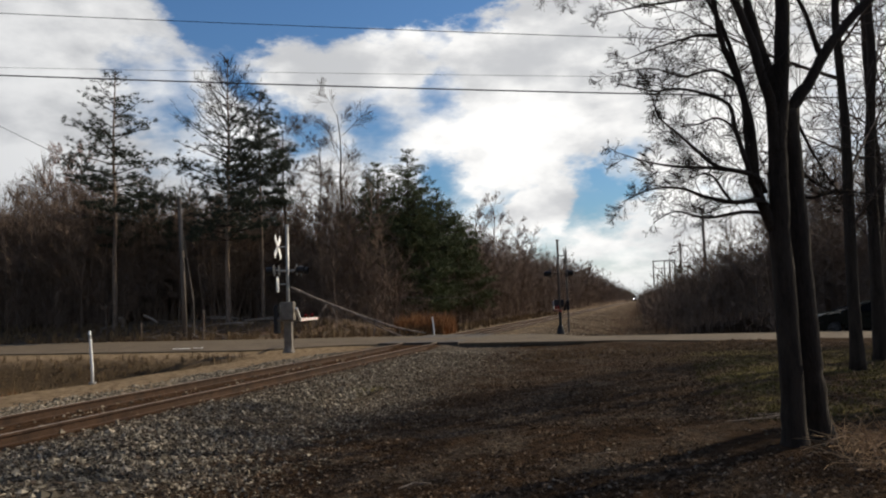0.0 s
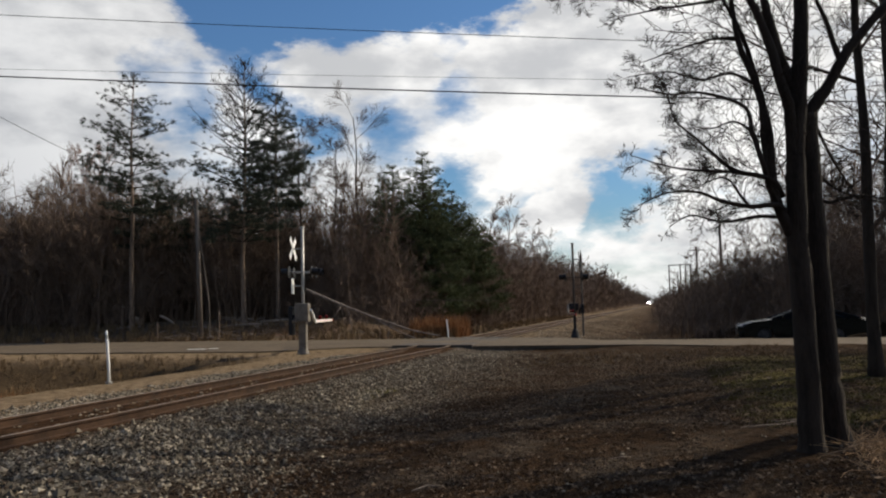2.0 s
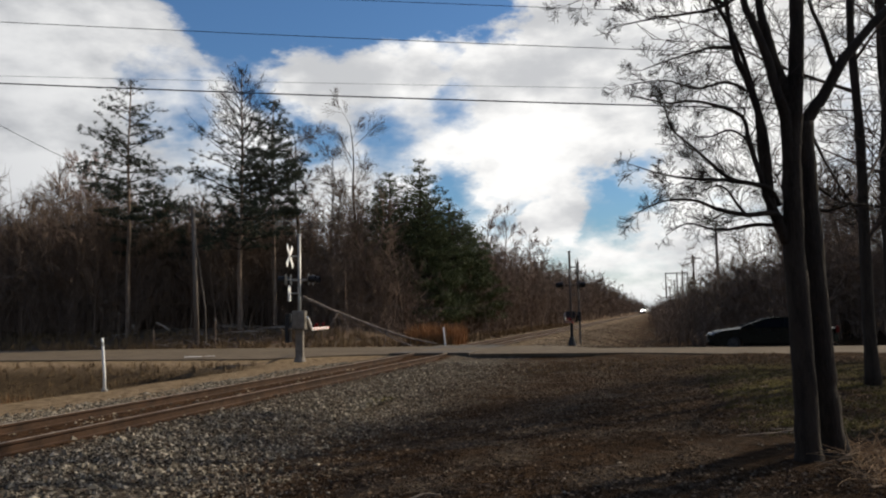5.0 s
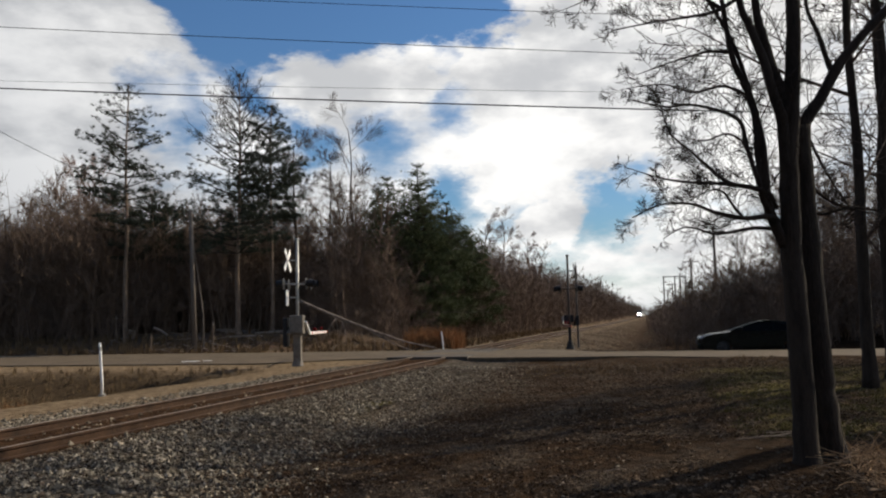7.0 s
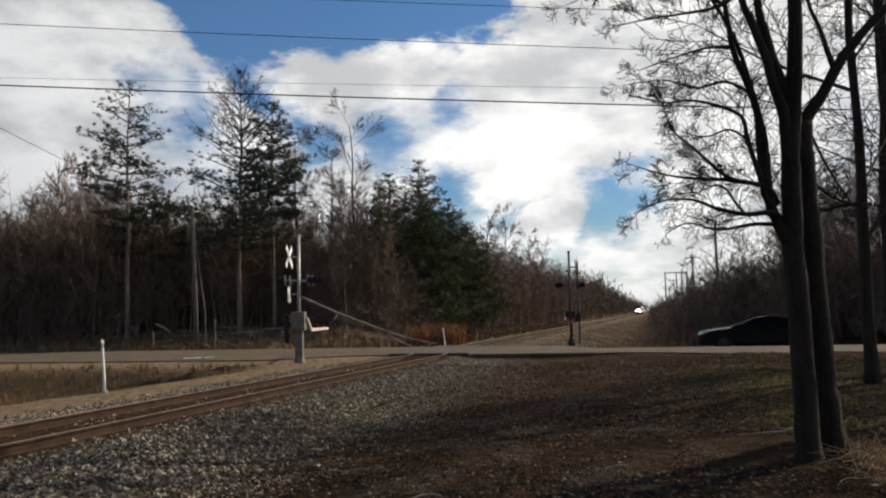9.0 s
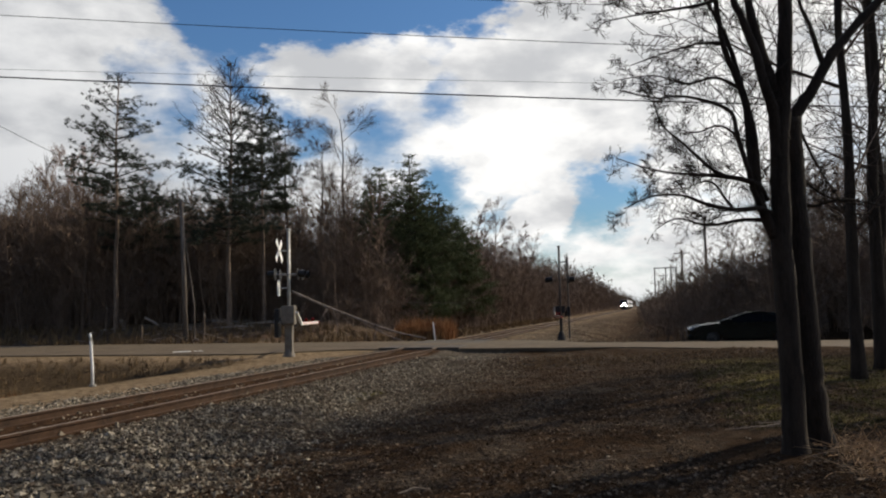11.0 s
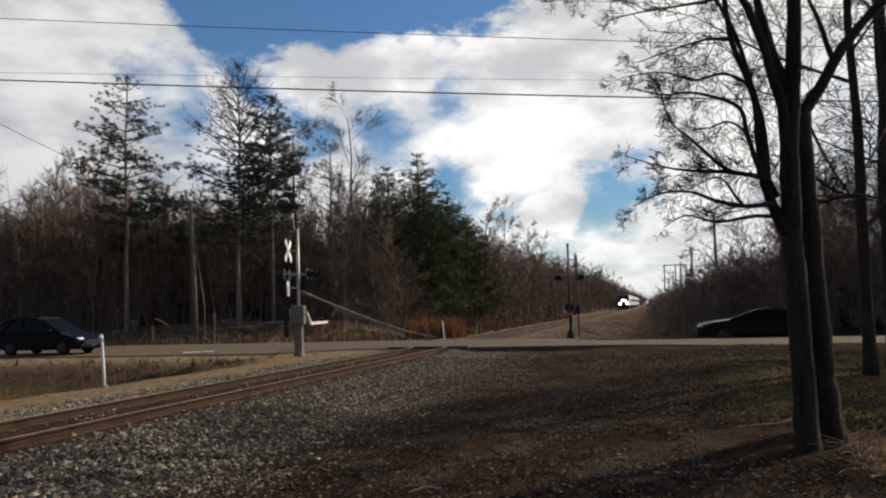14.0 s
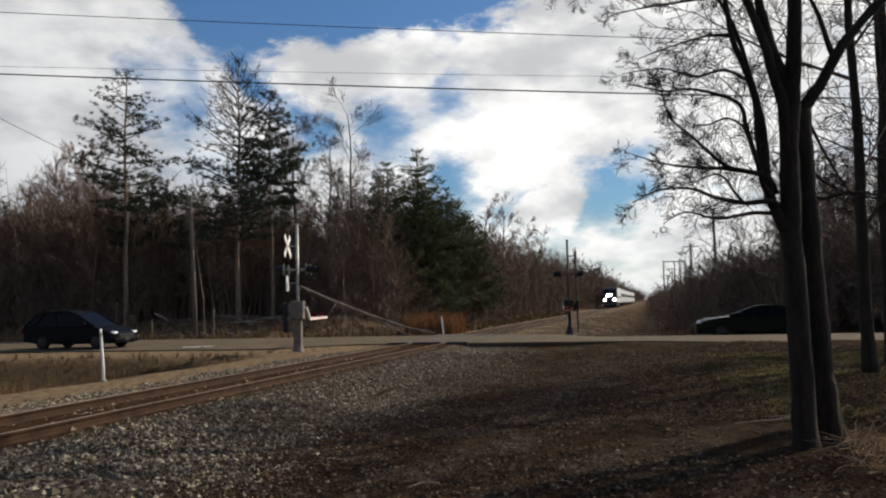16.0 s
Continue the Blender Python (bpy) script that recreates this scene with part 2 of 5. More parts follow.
LENS_RED = surface("red_lens", (0.10, 0.006, 0.005), (0.16, 0.012, 0.010), 9.0, 0.15, bump=0.02)
CONCRETE = surface("concrete", (0.20, 0.185, 0.165), (0.36, 0.34, 0.31), 4.0, 0.9)
CABLE = surface("cable", (0.012, 0.012, 0.013), (0.03, 0.03, 0.032), 8.0, 0.6, bump=0.05)
PAINT_LINE = surface("road_paint", (0.42, 0.42, 0.40), (0.72, 0.72, 0.70), 3.0, 0.7, bump=0.2)

# ---------------------------------------------------------------- mesh building


class Mesh:
    """Collects vertices and faces."""

    def __init__(self):
        self.v, self.f = [], []

    def tube(self, pts, radii, k=6, caps=True):
        base, pts = len(self.v), [Vector(p) for p in pts]
        side = Vector((0.31, 0.77, 0.21))
        for i, p in enumerate(pts):
            d = pts[min(i + 1, len(pts) - 1)] - pts[max(i - 1, 0)]
            if d.length < 1e-9:
                d = Vector((0, 0, 1))
            d.normalize()
            side = side - d * side.dot(d)
            if side.length < 1e-3:
                side = d.orthogonal()
            side.normalize()
            other = d.cross(side)
            for j in range(k):
                a = 2 * math.pi * j / k
                self.v.append(p + (side * math.cos(a) + other * math.sin(a)) * radii[i])
        for i in range(len(pts) - 1):
            for j in range(k):
                a, b = base + i * k + j, base + i * k + (j + 1) % k
                self.f.append((a, b, b + k, a + k))
        if caps:
            self.f.append(tuple(base + j for j in reversed(range(k))))
            self.f.append(tuple(base + (len(pts) - 1) * k + j for j in range(k)))
        return self

    def box(self, c, size, bevel=0.0, m=None):
        """A box with its edges cut off."""
        bm = bmesh.new()
        bmesh.ops.create_cube(bm, size=1.0)
        for q in bm.verts:
            q.co = Vector((q.co.x * size[0], q.co.y * size[1], q.co.z * size[2]))
        if bevel:
            bmesh.ops.bevel(bm, geom=bm.edges[:], offset=min(bevel, 0.45 * min(size)), segments=2, affect="EDGES", profile=0.6)
        for q in bm.verts:
            q.co = (m @ q.co if m else q.co) + Vector(c)
        return self.join(bm)

    def join(self, bm):
        base = len(self.v)
        bm.verts.index_update()
        self.v += [q.co.copy() for q in bm.verts]
        self.f += [tuple(base + q.index for q in f.verts) for f in bm.faces]
        bm.free()
        return self

    def prism(self, outline, y0, y1, inset=0.0, y_in=0.0):
        """A side outline of (x, z) points drawn out from y0 to y1; inset pulls the end faces in, for rounded shoulders."""
        base, k = len(self.v), len(outline)
        cx, cz = sum(p[0] for p in outline) / k, sum(p[1] for p in outline) / k
        rings = [(y0, inset), (y0 + y_in, 0), (y1 - y_in, 0), (y1, inset)] if y_in else [(y0, 0), (y1, 0)]
        for y, s in rings:
            for px, pz in outline:
                self.v.append(Vector((px + (cx - px) * s, y, pz + (cz - pz) * s)))
        for i in range(len(rings) - 1):
            for j in range(k):
                a, b = base + i * k + j, base + i * k + (j + 1) % k
                self.f.append((a, b, b + k, a + k))
        self.f.append(tuple(base + j for j in range(k)))
        self.f.append(tuple(base + (len(rings) - 1) * k + j for j in reversed(range(k))))
        return self

    def disc(self, c, r, thick, axis="y", k=16):
        d = {"x": Vector((1, 0, 0)), "y": Vector((0, 1, 0)), "z": Vector((0, 0, 1))}[axis]
        c = Vector(c)
        self.tube([c - d * thick / 2, c - d * thick * 0.3, c + d * thick * 0.3, c + d * thick / 2], [r * 0.93, r, r, r * 0.93], k)
        return self

    def data(self, name, material, smooth=False):
        me = bpy.data.meshes.new(name)
        me.from_pydata([tuple(q) for q in self.v], [], self.f)
        me.materials.append(material)
        if smooth:
            me.polygons.foreach_set("use_smooth", [True] * len(me.polygons))
        me.update()
        return me


def part(name, mesh, material, parent, label="", smooth=False, at=None):
    ob = new(name, mesh.data(name, material, smooth) if isinstance(mesh, Mesh) else mesh)
    ob.parent = parent
    if at:
        ob.location = at
    return tagged(ob, label)


def thing(name, at, label, category, group="", turn=0.0):
    ob = new(name)
    ob.empty_display_size = 0.2
    ob.matrix_world = pose(*at, 0, 0, turn)
    return tagged(ob, label, category, group)


def stuff(name, v, f, material, label, category):
    """One mesh from arrays."""
    me = bpy.data.meshes.new(name)
    me.from_pydata(v.tolist(), [], f.tolist())
    me.materials.append(material)
    me.update()
    return tagged(new(name, me), label, category, kind="stuff")


def scatter(templates, places, rng):
    """Copies of template arrays joined into one: places are (x, y, z, scale, height scale)."""
    vs, fs, base = [], [], 0
    for x, y, z, s, hs in places:
        v, f = templates[rng.integers(len(templates))]
        a = rng.uniform(0, 2 * math.pi)
        c, q = math.cos(a) * s, math.sin(a) * s
        w = np.empty_like(v)
        w[:, 0], w[:, 1], w[:, 2] = v[:, 0] * c - v[:, 1] * q + x, v[:, 0] * q + v[:, 1] * c + y, v[:, 2] * hs + z
        vs.append(w)
        fs.append(f + base)
        base += len(v)
    return np.concatenate(vs), np.concatenate(fs)


# ---------------------------------------------------------------- ground
TRACK_X, GAUGE = -9.12, 1.44
ROAD_NEAR, ROAD_FAR = 28.5, 39.4


def smooth(x, a, b):
    t = min(1.0, max(0.0, (x - a) / (b - a)))
    return t * t * (3 - 2 * t)


def ground_z(x, y):
    z = -0.15
    z += 0.17 * smooth(x, -1.0, 3.0) * smooth(y, 40, 30)
    z -= (0.20 + 0.10 * noise.noise((x * 0.3, y * 0.3, 12))) * smooth(x, -6.9, -5.4) * smooth(x, 0.0, -3.5) * smooth(y, 29, 22)
    z -= 0.95 * smooth(x, -13.5, -15.4) * smooth(y, 26.5, 23.5)
    z += 1.15 * smooth(x, -15.0, -20.0) * smooth(y, 41.9, 48)
    z += 0.3 * smooth(x, 3.0, 6.0) * smooth(y, 44, 50)
    z -= 0.75 * smooth(x, -5.0, -1.2) * smooth(x, 4.2, 1.6) * smooth(y, 42.5, 47)
    z -= 0.16 * math.exp(-((x + 6.1 + 0.35 * (y - 17)) / 0.9) ** 2 - ((y - 16.2) / 2.6) ** 2)
    road = smooth(y, ROAD_NEAR - 1.6 + 2.6 * smooth(x, -15.5, -12), ROAD_NEAR - 0.2 + 2.6 * smooth(x, -15.5, -12) * (1 - 0.45 * smooth(x, -1, 3))) * smooth(y, ROAD_FAR + 2.0, ROAD_FAR + 0.2)
    z = z * (1 - road) - 0.07 * road
    z -= 0.24 * smooth(x, -8.0, -7.2) * smooth(x, -1.0, -3.5) * math.exp(-((y - 30.75) / 0.55) ** 2)
    z -= 0.26 * smooth(x, -6, 1) * smooth(y, 34.1, 35.2) * smooth(y, 47, 42)
    rough = 0.0 if abs(x - TRACK_X) < 1.6 else 1.0
    z += rough * (1 - road) * (noise.noise((x * 0.5, y * 0.5, 0)) * 0.05 + noise.noise((x * 1.9, y * 1.9, 5)) * 0.025)
    return z


def spaced(lo, mid_lo, mid_hi, hi, fine):
    """Grid lines: even in the middle, widening outwards."""
    a = list(np.arange(mid_lo, mid_hi + 1e-6, fine))
    s = fine
    while a[-1] < hi:
        s *= 1.14
        a.append(a[-1] + s)
    s = fine
    while a[0] > lo:
        s *= 1.14
        a.insert(0, a[0] - s)
    return a


def ground():
    xs, ys = spaced(-1500, -26, 16, 1500, 0.3), spaced(-300, 3, 46, 2600, 0.3)
    v = [(x, y, ground_z(x, y)) for y in ys for x in xs]
    k = len(xs)
    f = [(j * k + i, j * k + i + 1, (j + 1) * k + i + 1, (j + 1) * k + i) for j in range(len(ys) - 1) for i in range(k - 1)]
    me = bpy.data.meshes.new("ground")
    me.from_pydata(v, [], f)
    me.materials.append(GROUND)
    me.polygons.foreach_set("use_smooth", [True] * len(me.polygons))
    me.update()
    tagged(new("ground", me), "brown dirt and gravel ground with dead leaves and grass", "ground", kind="structure")


ground()


def road():
    m = Mesh()
    xs = list(np.arange(-120, -20, 2.0)) + list(np.arange(-20, 10, 0.5)) + list(np.arange(10, 160.1, 2.0))
    prof = [(ROAD_NEAR - 0.06, -0.24), (ROAD_NEAR, -0.02), (ROAD_NEAR + 1.2, 0.0), (34.0, 0.05), (ROAD_FAR - 1.2, 0.0), (ROAD_FAR, -0.03), (ROAD_FAR + 0.25, -0.16)]
    for x in xs:
        for i, (y, z) in enumerate(prof):
            edge = noise.noise((x * 0.3, i * 3.1, 2)) * 0.12 if i in (0, 1, 5, 6) else 0
            side = smooth(x, -6, 1)
            near = 0.52 * smooth(x, -15.5, -12.0) * (1 - 0.45 * smooth(x, -1.0, 3.0))
            yy = 34.0 + (y - 34.0) * (1 - (near if y < 34 else 0.52 * side))
            m.v.append(Vector((x, yy + edge, z - 0.24 * side * (y > 34.5))))
    k = len(prof)
    m.f = [(j * k + i, (j + 1) * k + i, (j + 1) * k + i + 1, j * k + i + 1) for j in range(len(xs) - 1) for i in range(k - 1)]
    tagged(new("road", m.data("road", ASPHALT, False)), "worn grey-tan two-lane asphalt road", "road", kind="structure")
    line = Mesh()
    line.box((-19.1, 29.8, 0.022), (0.72, 0.5, 0.006), 0, Matrix.Rotation(radians(24), 3, "Z"))
    line.box((-18.55, 30.2, 0.024), (0.4, 0.36, 0.006), 0, Matrix.Rotation(radians(40), 3, "Z"))
    tagged(new("road_marking", line.data("road_marking", PAINT_LINE)), "worn white paint mark on the road", "road marking", kind="structure")


road()


def railway():
    track = thing("railway_track", (TRACK_X, 0, 0), "rusty steel rails on old wooden ties in grey ballast", "railway")
    prof = [(-0.075, -0.17), (0.075, -0.17), (0.075, -0.155), (0.012, -0.13), (0.012, -0.045), (0.036, -0.032), (0.036, -0.006), (0.028, 0.0),
            (-0.028, 0.0), (-0.036, -0.006), (-0.036, -0.032), (-0.012, -0.045), (-0.012, -0.13), (-0.075, -0.155)]
    for side in (-1, 1):
        m = Mesh()
        ys = [-60, 0, 20, 40, 80, 200, 500, 1200]
        for y in ys:
            m.v += [Vector((side * (GAUGE + 0.07) / 2 + px, y, pz)) for px, pz in prof]
        k = len(prof)
        m.f = [(j * k + i, j * k + (i + 1) % k, (j + 1) * k + (i + 1) % k, (j + 1) * k + i) for j in range(len(ys) - 1) for i in range(k)]
        rail = part("rail", m, RAIL_RUST, track)
        top = Mesh()
        top.box((side * (GAUGE + 0.07) / 2, 570, 0.001), (0.05, 1260, 0.004))
        part("running_surface", top, RAIL_TOP, rail, "worn bare steel running surface")
    tie = Mesh().box((0, 0, 0), (2.6, 0.22, 0.16), 0.015).data("tie", TIE)
    plate = Mesh().box((0, 0, 0), (0.34, 0.2, 0.02), 0.004).data("tie_plate", RAIL_RUST)
    rng = random.Random(4)
    for i in range(160):
        y = -6 + i * 0.53
        if 31.2 < y < ROAD_FAR:
            continue
        t = part("tie", tie, TIE, track, at=(rng.uniform(-0.04, 0.04), y + rng.uniform(-0.03, 0.03), -0.26 + rng.uniform(-0.015, 0.01)))
        t.rotation_euler[2] = rng.uniform(-0.02, 0.02)
        if y < 26:
            for s in (-1, 1):
                part("tie_plate", plate, RAIL_RUST, track, at=(s * (GAUGE + 0.07) / 2, y, -0.178))
    for px, w in ((-GAUGE / 2 - 0.55, 0.9), (0, 1.22), (GAUGE / 2 + 0.55, 0.9)):
        for j in range(3):
            m = Mesh().box((px, 32.6 + j * 2.66, -0.06), (w, 2.63, 0.19), 0.02)
            part("crossing_panel", m, PANEL, track, "dark timber crossing panel")
    bed = Mesh()
    prof = [(-3.3, -0.32), (-1.9, -0.21), (1.9, -0.21), (3.1, -0.36)]
    for lo, hi in ((-30, 31.2), (ROAD_FAR, 900)):
        base = len(bed.v)
        ys = list(np.linspace(lo, hi, 120))
        for y in ys:
            bed.v += [Vector((px + noise.noise((px, y * 0.7, 1)) * 0.15, y, pz + noise.noise((px * 3, y * 1.3, 4)) * 0.03)) for px, pz in prof]
        bed.f += [(base + j * 4 + i, base + j * 4 + i + 1, base + (j + 1) * 4 + i + 1, base + (j + 1) * 4 + i) for j in range(len(ys) - 1) for i in range(3)]
    part("ballast_bed", bed, GROUND, track, "grey-brown stone ballast bed")


railway()

# ---------------------------------------------------------------- trees


def turned(d, angle, around):
    """d leaned by an angle towards a direction round it."""
    side = d.orthogonal().normalized()
    side = (Matrix.Rotation(around, 3, d) @ side)
    return (d * math.cos(angle) + side * math.sin(angle)).normalized()


def grow(m, p, d, length, r, level, rng, lift=0.10, wander=0.22, kids=5, spread=(35, 65), seg=0.35, tip=0.004, shrink=0.55, start=0.25):
    """A branch with its own branches."""
    steps = max(2, min(9 if level > 1 else 4 if level else 2, int(length / seg)))
    pts, radii, p, d = [Vector(p)], [r], Vector(p), Vector(d).normalized()
    for i in range(steps):
        d = (d + Vector((rng.uniform(-1, 1), rng.uniform(-1, 1), rng.uniform(-1, 1) + lift * 3)) * wander).normalized()
        p = p + d * length / steps
        pts.append(p.copy())
        radii.append(max(tip, r * (1 - 0.8 * (i + 1) / steps)))
    m.tube(pts, radii, 6 if r > 0.05 else 4 if r > 0.02 else 3, caps=False)
    if level > 0:
        twigs(m, pts, radii, level, rng, length, lift, wander, kids, spread, seg, tip, shrink, start)


def twigs(m, pts, radii, level, rng, length, lift=0.10, wander=0.22, kids=5, spread=(35, 65), seg=0.35, tip=0.004, shrink=0.55, start=0.25):
    for c in range(kids):
        t = start + (1 - start) * (c + rng.random()) / kids
        i = min(len(pts) - 2, int(t * (len(pts) - 1)))
        f = t * (len(pts) - 1) - i
        q = pts[i].lerp(pts[i + 1], min(1, f))
        d = (pts[i + 1] - pts[i]).normalized()
        cd = turned(d, radians(rng.uniform(*spread)), rng.uniform(0, 2 * math.pi))
        cl = length * shrink * rng.uniform(0.6, 1.15) * (1.15 - 0.55 * t)
        cr = max(tip, min(radii[i] * 0.55, cl * 0.009 + tip))
        grow(m, q, cd, cl, cr, level - 1, rng, lift, wander, max(2, kids - 1), spread, seg, tip, shrink, start)


def limb(m, pts, r0, r1, rng, level=3, kids=7, twig_len=1.1, k=10, start=0.2, flare=0.0, **more):
    """A drawn limb, smoothed, with branches."""
    pts = [Vector(p) for p in pts]
    fine = []
    for i in range(len(pts) - 1):
        a, b, c, d = pts[max(i - 1, 0)], pts[i], pts[i + 1], pts[min(i + 2, len(pts) - 1)]
        for j in range(5):
            t = j / 5
            fine.append(0.5 * (2 * b + (c - a) * t + (2 * a - 5 * b + 4 * c - d) * t * t + (3 * b - a - 3 * c + d) * t ** 3))
    fine.append(pts[-1])
    n = len(fine) - 1
    radii = [r0 + (r1 - r0) * i / n + flare * max(0, 1 - i / 3.0) ** 2 for i in range(n + 1)]
    for i in range(1, n):
        radii[i] *= 1 + 0.035 * rng.uniform(-1, 1)
        fine[i] = fine[i] + Vector((rng.uniform(-1, 1), rng.uniform(-1, 1), 0)) * r0 * 0.06
    m.tube(fine, radii, k)
    if level > 0:
        twigs(m, fine, radii, level, rng, twig_len, kids=kids, start=start, **more)
    return fine, radii


def near_tree():
    """The double-stemmed bare tree beside the camera's ground. Limb points in metres from the tree's foot."""
    rng = random.Random(11)
    foot = NEAR_FOOT
    tree = thing("bare_tree", foot, "tall bare double-stemmed tree with dark rough bark", "tree")
    ex, ey = Vector((0.9659, 0.2588, 0)), Vector((-0.2588, 0.9659, 0))

    def P(rows, deep=0.0):
        return [ex * (a * NS) + ey * (deep * NS) + Vector((0, 0, h * NS)) for a, h in rows]

    stem = Mesh()
    limb(stem, P([(0.02, -0.08), (0.015, 0.4), (0.01, 1.26), (-0.01, 2.2), (0.01, 3.0), (0.07, 3.6), (0.14, 4.3), (0.17, 4.9), (0.2, 6.0), (0.3, 8.0)]),
         0.132, 0.055, rng, 0, k=18, flare=0.05)
    part("trunk", stem, BARK, tree, smooth=True)
    stem = Mesh()
    limb(stem, P([(0.40, -0.08), (0.35, 0.4), (0.31, 0.95), (0.27, 2.16), (0.25, 3.0), (0.26, 3.6)], 0.22), 0.142, 0.115, rng, 0, k=18, flare=0.09)
    part("trunk", stem, BARK, tree, smooth=True)
    def arm(rows, deep, r0, r1, kids=8, twig=0.9, base=0.0, level=3, start=0.15):
        """base: how deep the arm leaves its parent; deep: how deep it ends up."""
        g = Mesh()
        pts = [P([row], base + (deep - base) * min(1.0, i / 2))[0] for i, row in enumerate(rows)]
        limb(g, pts, r0, r1, rng, level, kids=kids, twig_len=twig * 1.1, k=9, start=start, tip=0.0021, seg=0.11, spread=(28, 66), wander=0.17, shrink=0.62, lift=0.14)
        part("limb", g, BARK, tree, smooth=True)

    # upright limbs
    arm([(-0.02, 2.9), (-0.05, 3.55), (-0.15, 3.84), (-0.25, 4.28), (-0.38, 4.66), (-0.47, 4.95), (-0.6, 6.2)], -0.12, 0.066, 0.03, 7, 1.4)
    arm([(0.05, 3.3), (0.06, 3.71), (-0.07, 4.15), (-0.17, 4.59), (-0.22, 4.95), (-0.3, 6.6)], 0.05, 0.088, 0.03, 7, 1.4)
    arm([(-0.08, 2.25), (-0.24, 2.6), (-0.29, 2.85), (-0.3, 3.28), (-0.37, 3.72), (-0.47, 4.03), (-0.58, 4.35), (-0.64, 4.9), (-0.75, 5.9)], -0.1, 0.06, 0.02, 8, 1.2)
    arm([(-0.10, 2.3), (-0.2, 2.7), (-0.22, 3.2), (-0.24, 3.7), (-0.33, 4.2), (-0.5, 4.7), (-0.9, 5.4)], 0.2, 0.05, 0.015, 7, 1.0)
    arm([(0.24, 3.3), (0.32, 3.64), (0.5, 3.88), (0.77, 4.32), (1.16, 4.75), (1.8, 5.4), (2.4, 6.3)], 0.22, 0.082, 0.03, 7, 1.1, 0.22)
    arm([(0.22, 3.4), (0.22, 3.9), (0.32, 5.0), (0.5, 6.5)], 0.3, 0.07, 0.03, 6, 1.2, 0.22)
    arm([(0.67, 4.15), (0.6, 4.4), (0.53, 4.66), (0.42, 5.0), (0.4, 5.8)], 0.22, 0.035, 0.014, 8, 0.9, 0.22)
    # spreading side branches
    arm([(-0.12, 2.4), (-0.34, 2.73), (-0.45, 2.92), (-0.55, 3.29), (-0.61, 3.55), (-0.89, 3.68), (-1.16, 3.73), (-1.38, 3.71), (-1.77, 3.8)], -0.3, 0.036, 0.006, 12, 0.75)
    arm([(-0.15, 2.66), (-0.3, 2.79), (-0.54, 2.83), (-0.78, 2.89), (-1.0, 3.08), (-1.13, 3.21), (-1.36, 3.43), (-1.42, 3.7)], -0.35, 0.034, 0.005, 11, 0.7)
    arm([(-0.54, 2.83), (-0.9, 2.88), (-1.26, 2.91), (-1.53, 2.97), (-1.82, 3.07)], -0.34, 0.02, 0.004, 9, 0.55, -0.35)
    arm([(-0.12, 2.5), (-0.29, 2.55), (-0.62, 2.52), (-0.92, 2.59), (-1.15, 2.68), (-1.46, 2.68), (-1.77, 2.55)], -0.3, 0.034, 0.005, 12, 0.65)
    arm([(-0.62, 2.52), (-0.7, 2.62), (-0.82, 2.8), (-0.97, 2.81), (-1.21, 2.69)], -0.3, 0.018, 0.004, 8, 0.5, -0.3)
    arm([(-0.1, 2.42), (-0.35, 2.46), (-0.7, 2.42), (-1.05, 2.50), (-1.3, 2.38)], 0.25, 0.026, 0.004, 8, 0.5)
    arm([(-0.47, 4.95), (-0.74, 4.78), (-1.12, 4.7), (-1.55, 4.64), (-1.88, 4.57)], -0.2, 0.024, 0.004, 10, 0.7, -0.12)
    arm([(-0.58, 4.35), (-0.8, 4.36), (-0.95, 4.33), (-1.26, 4.24), (-1.6, 4.12)], -0.1, 0.022, 0.004, 9, 0.65, -0.1)
    arm([(-0.41, 3.85), (-0.62, 4.02), (-0.9, 4.0), (-1.25, 4.1), (-1.7, 4.05)], 0.2, 0.02, 0.004, 9, 0.65, -0.1)
    arm([(-0.55, 3.3), (-0.72, 3.42), (-0.95, 3.36), (-1.2, 3.42)], -0.2, 0.016, 0.004, 8, 0.5, -0.3)
    arm([(-0.6, 6.2), (-1.0, 5.7), (-1.5, 5.3), (-2.1, 5.1)], -0.1, 0.026, 0.004, 9, 0.8, -0.12)
    arm([(-0.62, 4.8), (-1.0, 5.1), (-1.6, 5.2), (-2.3, 4.95)], 0.1, 0.026, 0.004, 10, 0.8, -0.1)
    arm([(0.3, 3.6), (0.37, 3.48), (0.51, 3.2), (0.67, 2.89), (0.85, 2.6)], 0.3, 0.024, 0.006, 8, 0.6, 0.22)
    arm([(0.26, 3.05), (0.37, 2.94), (0.5, 2.82), (0.72, 2.7), (1.1, 2.6)], 0.3, 0.026, 0.006, 8, 0.6, 0.22)
    arm([(0.26, 2.7), (0.5, 2.62), (0.9, 2.7), (1.4, 2.6)], 0.4, 0.026, 0.006, 8, 0.7, 0.22)


NEAR_FOOT, NS = (1.45, 9.05, 0.0), 1.0
near_tree()


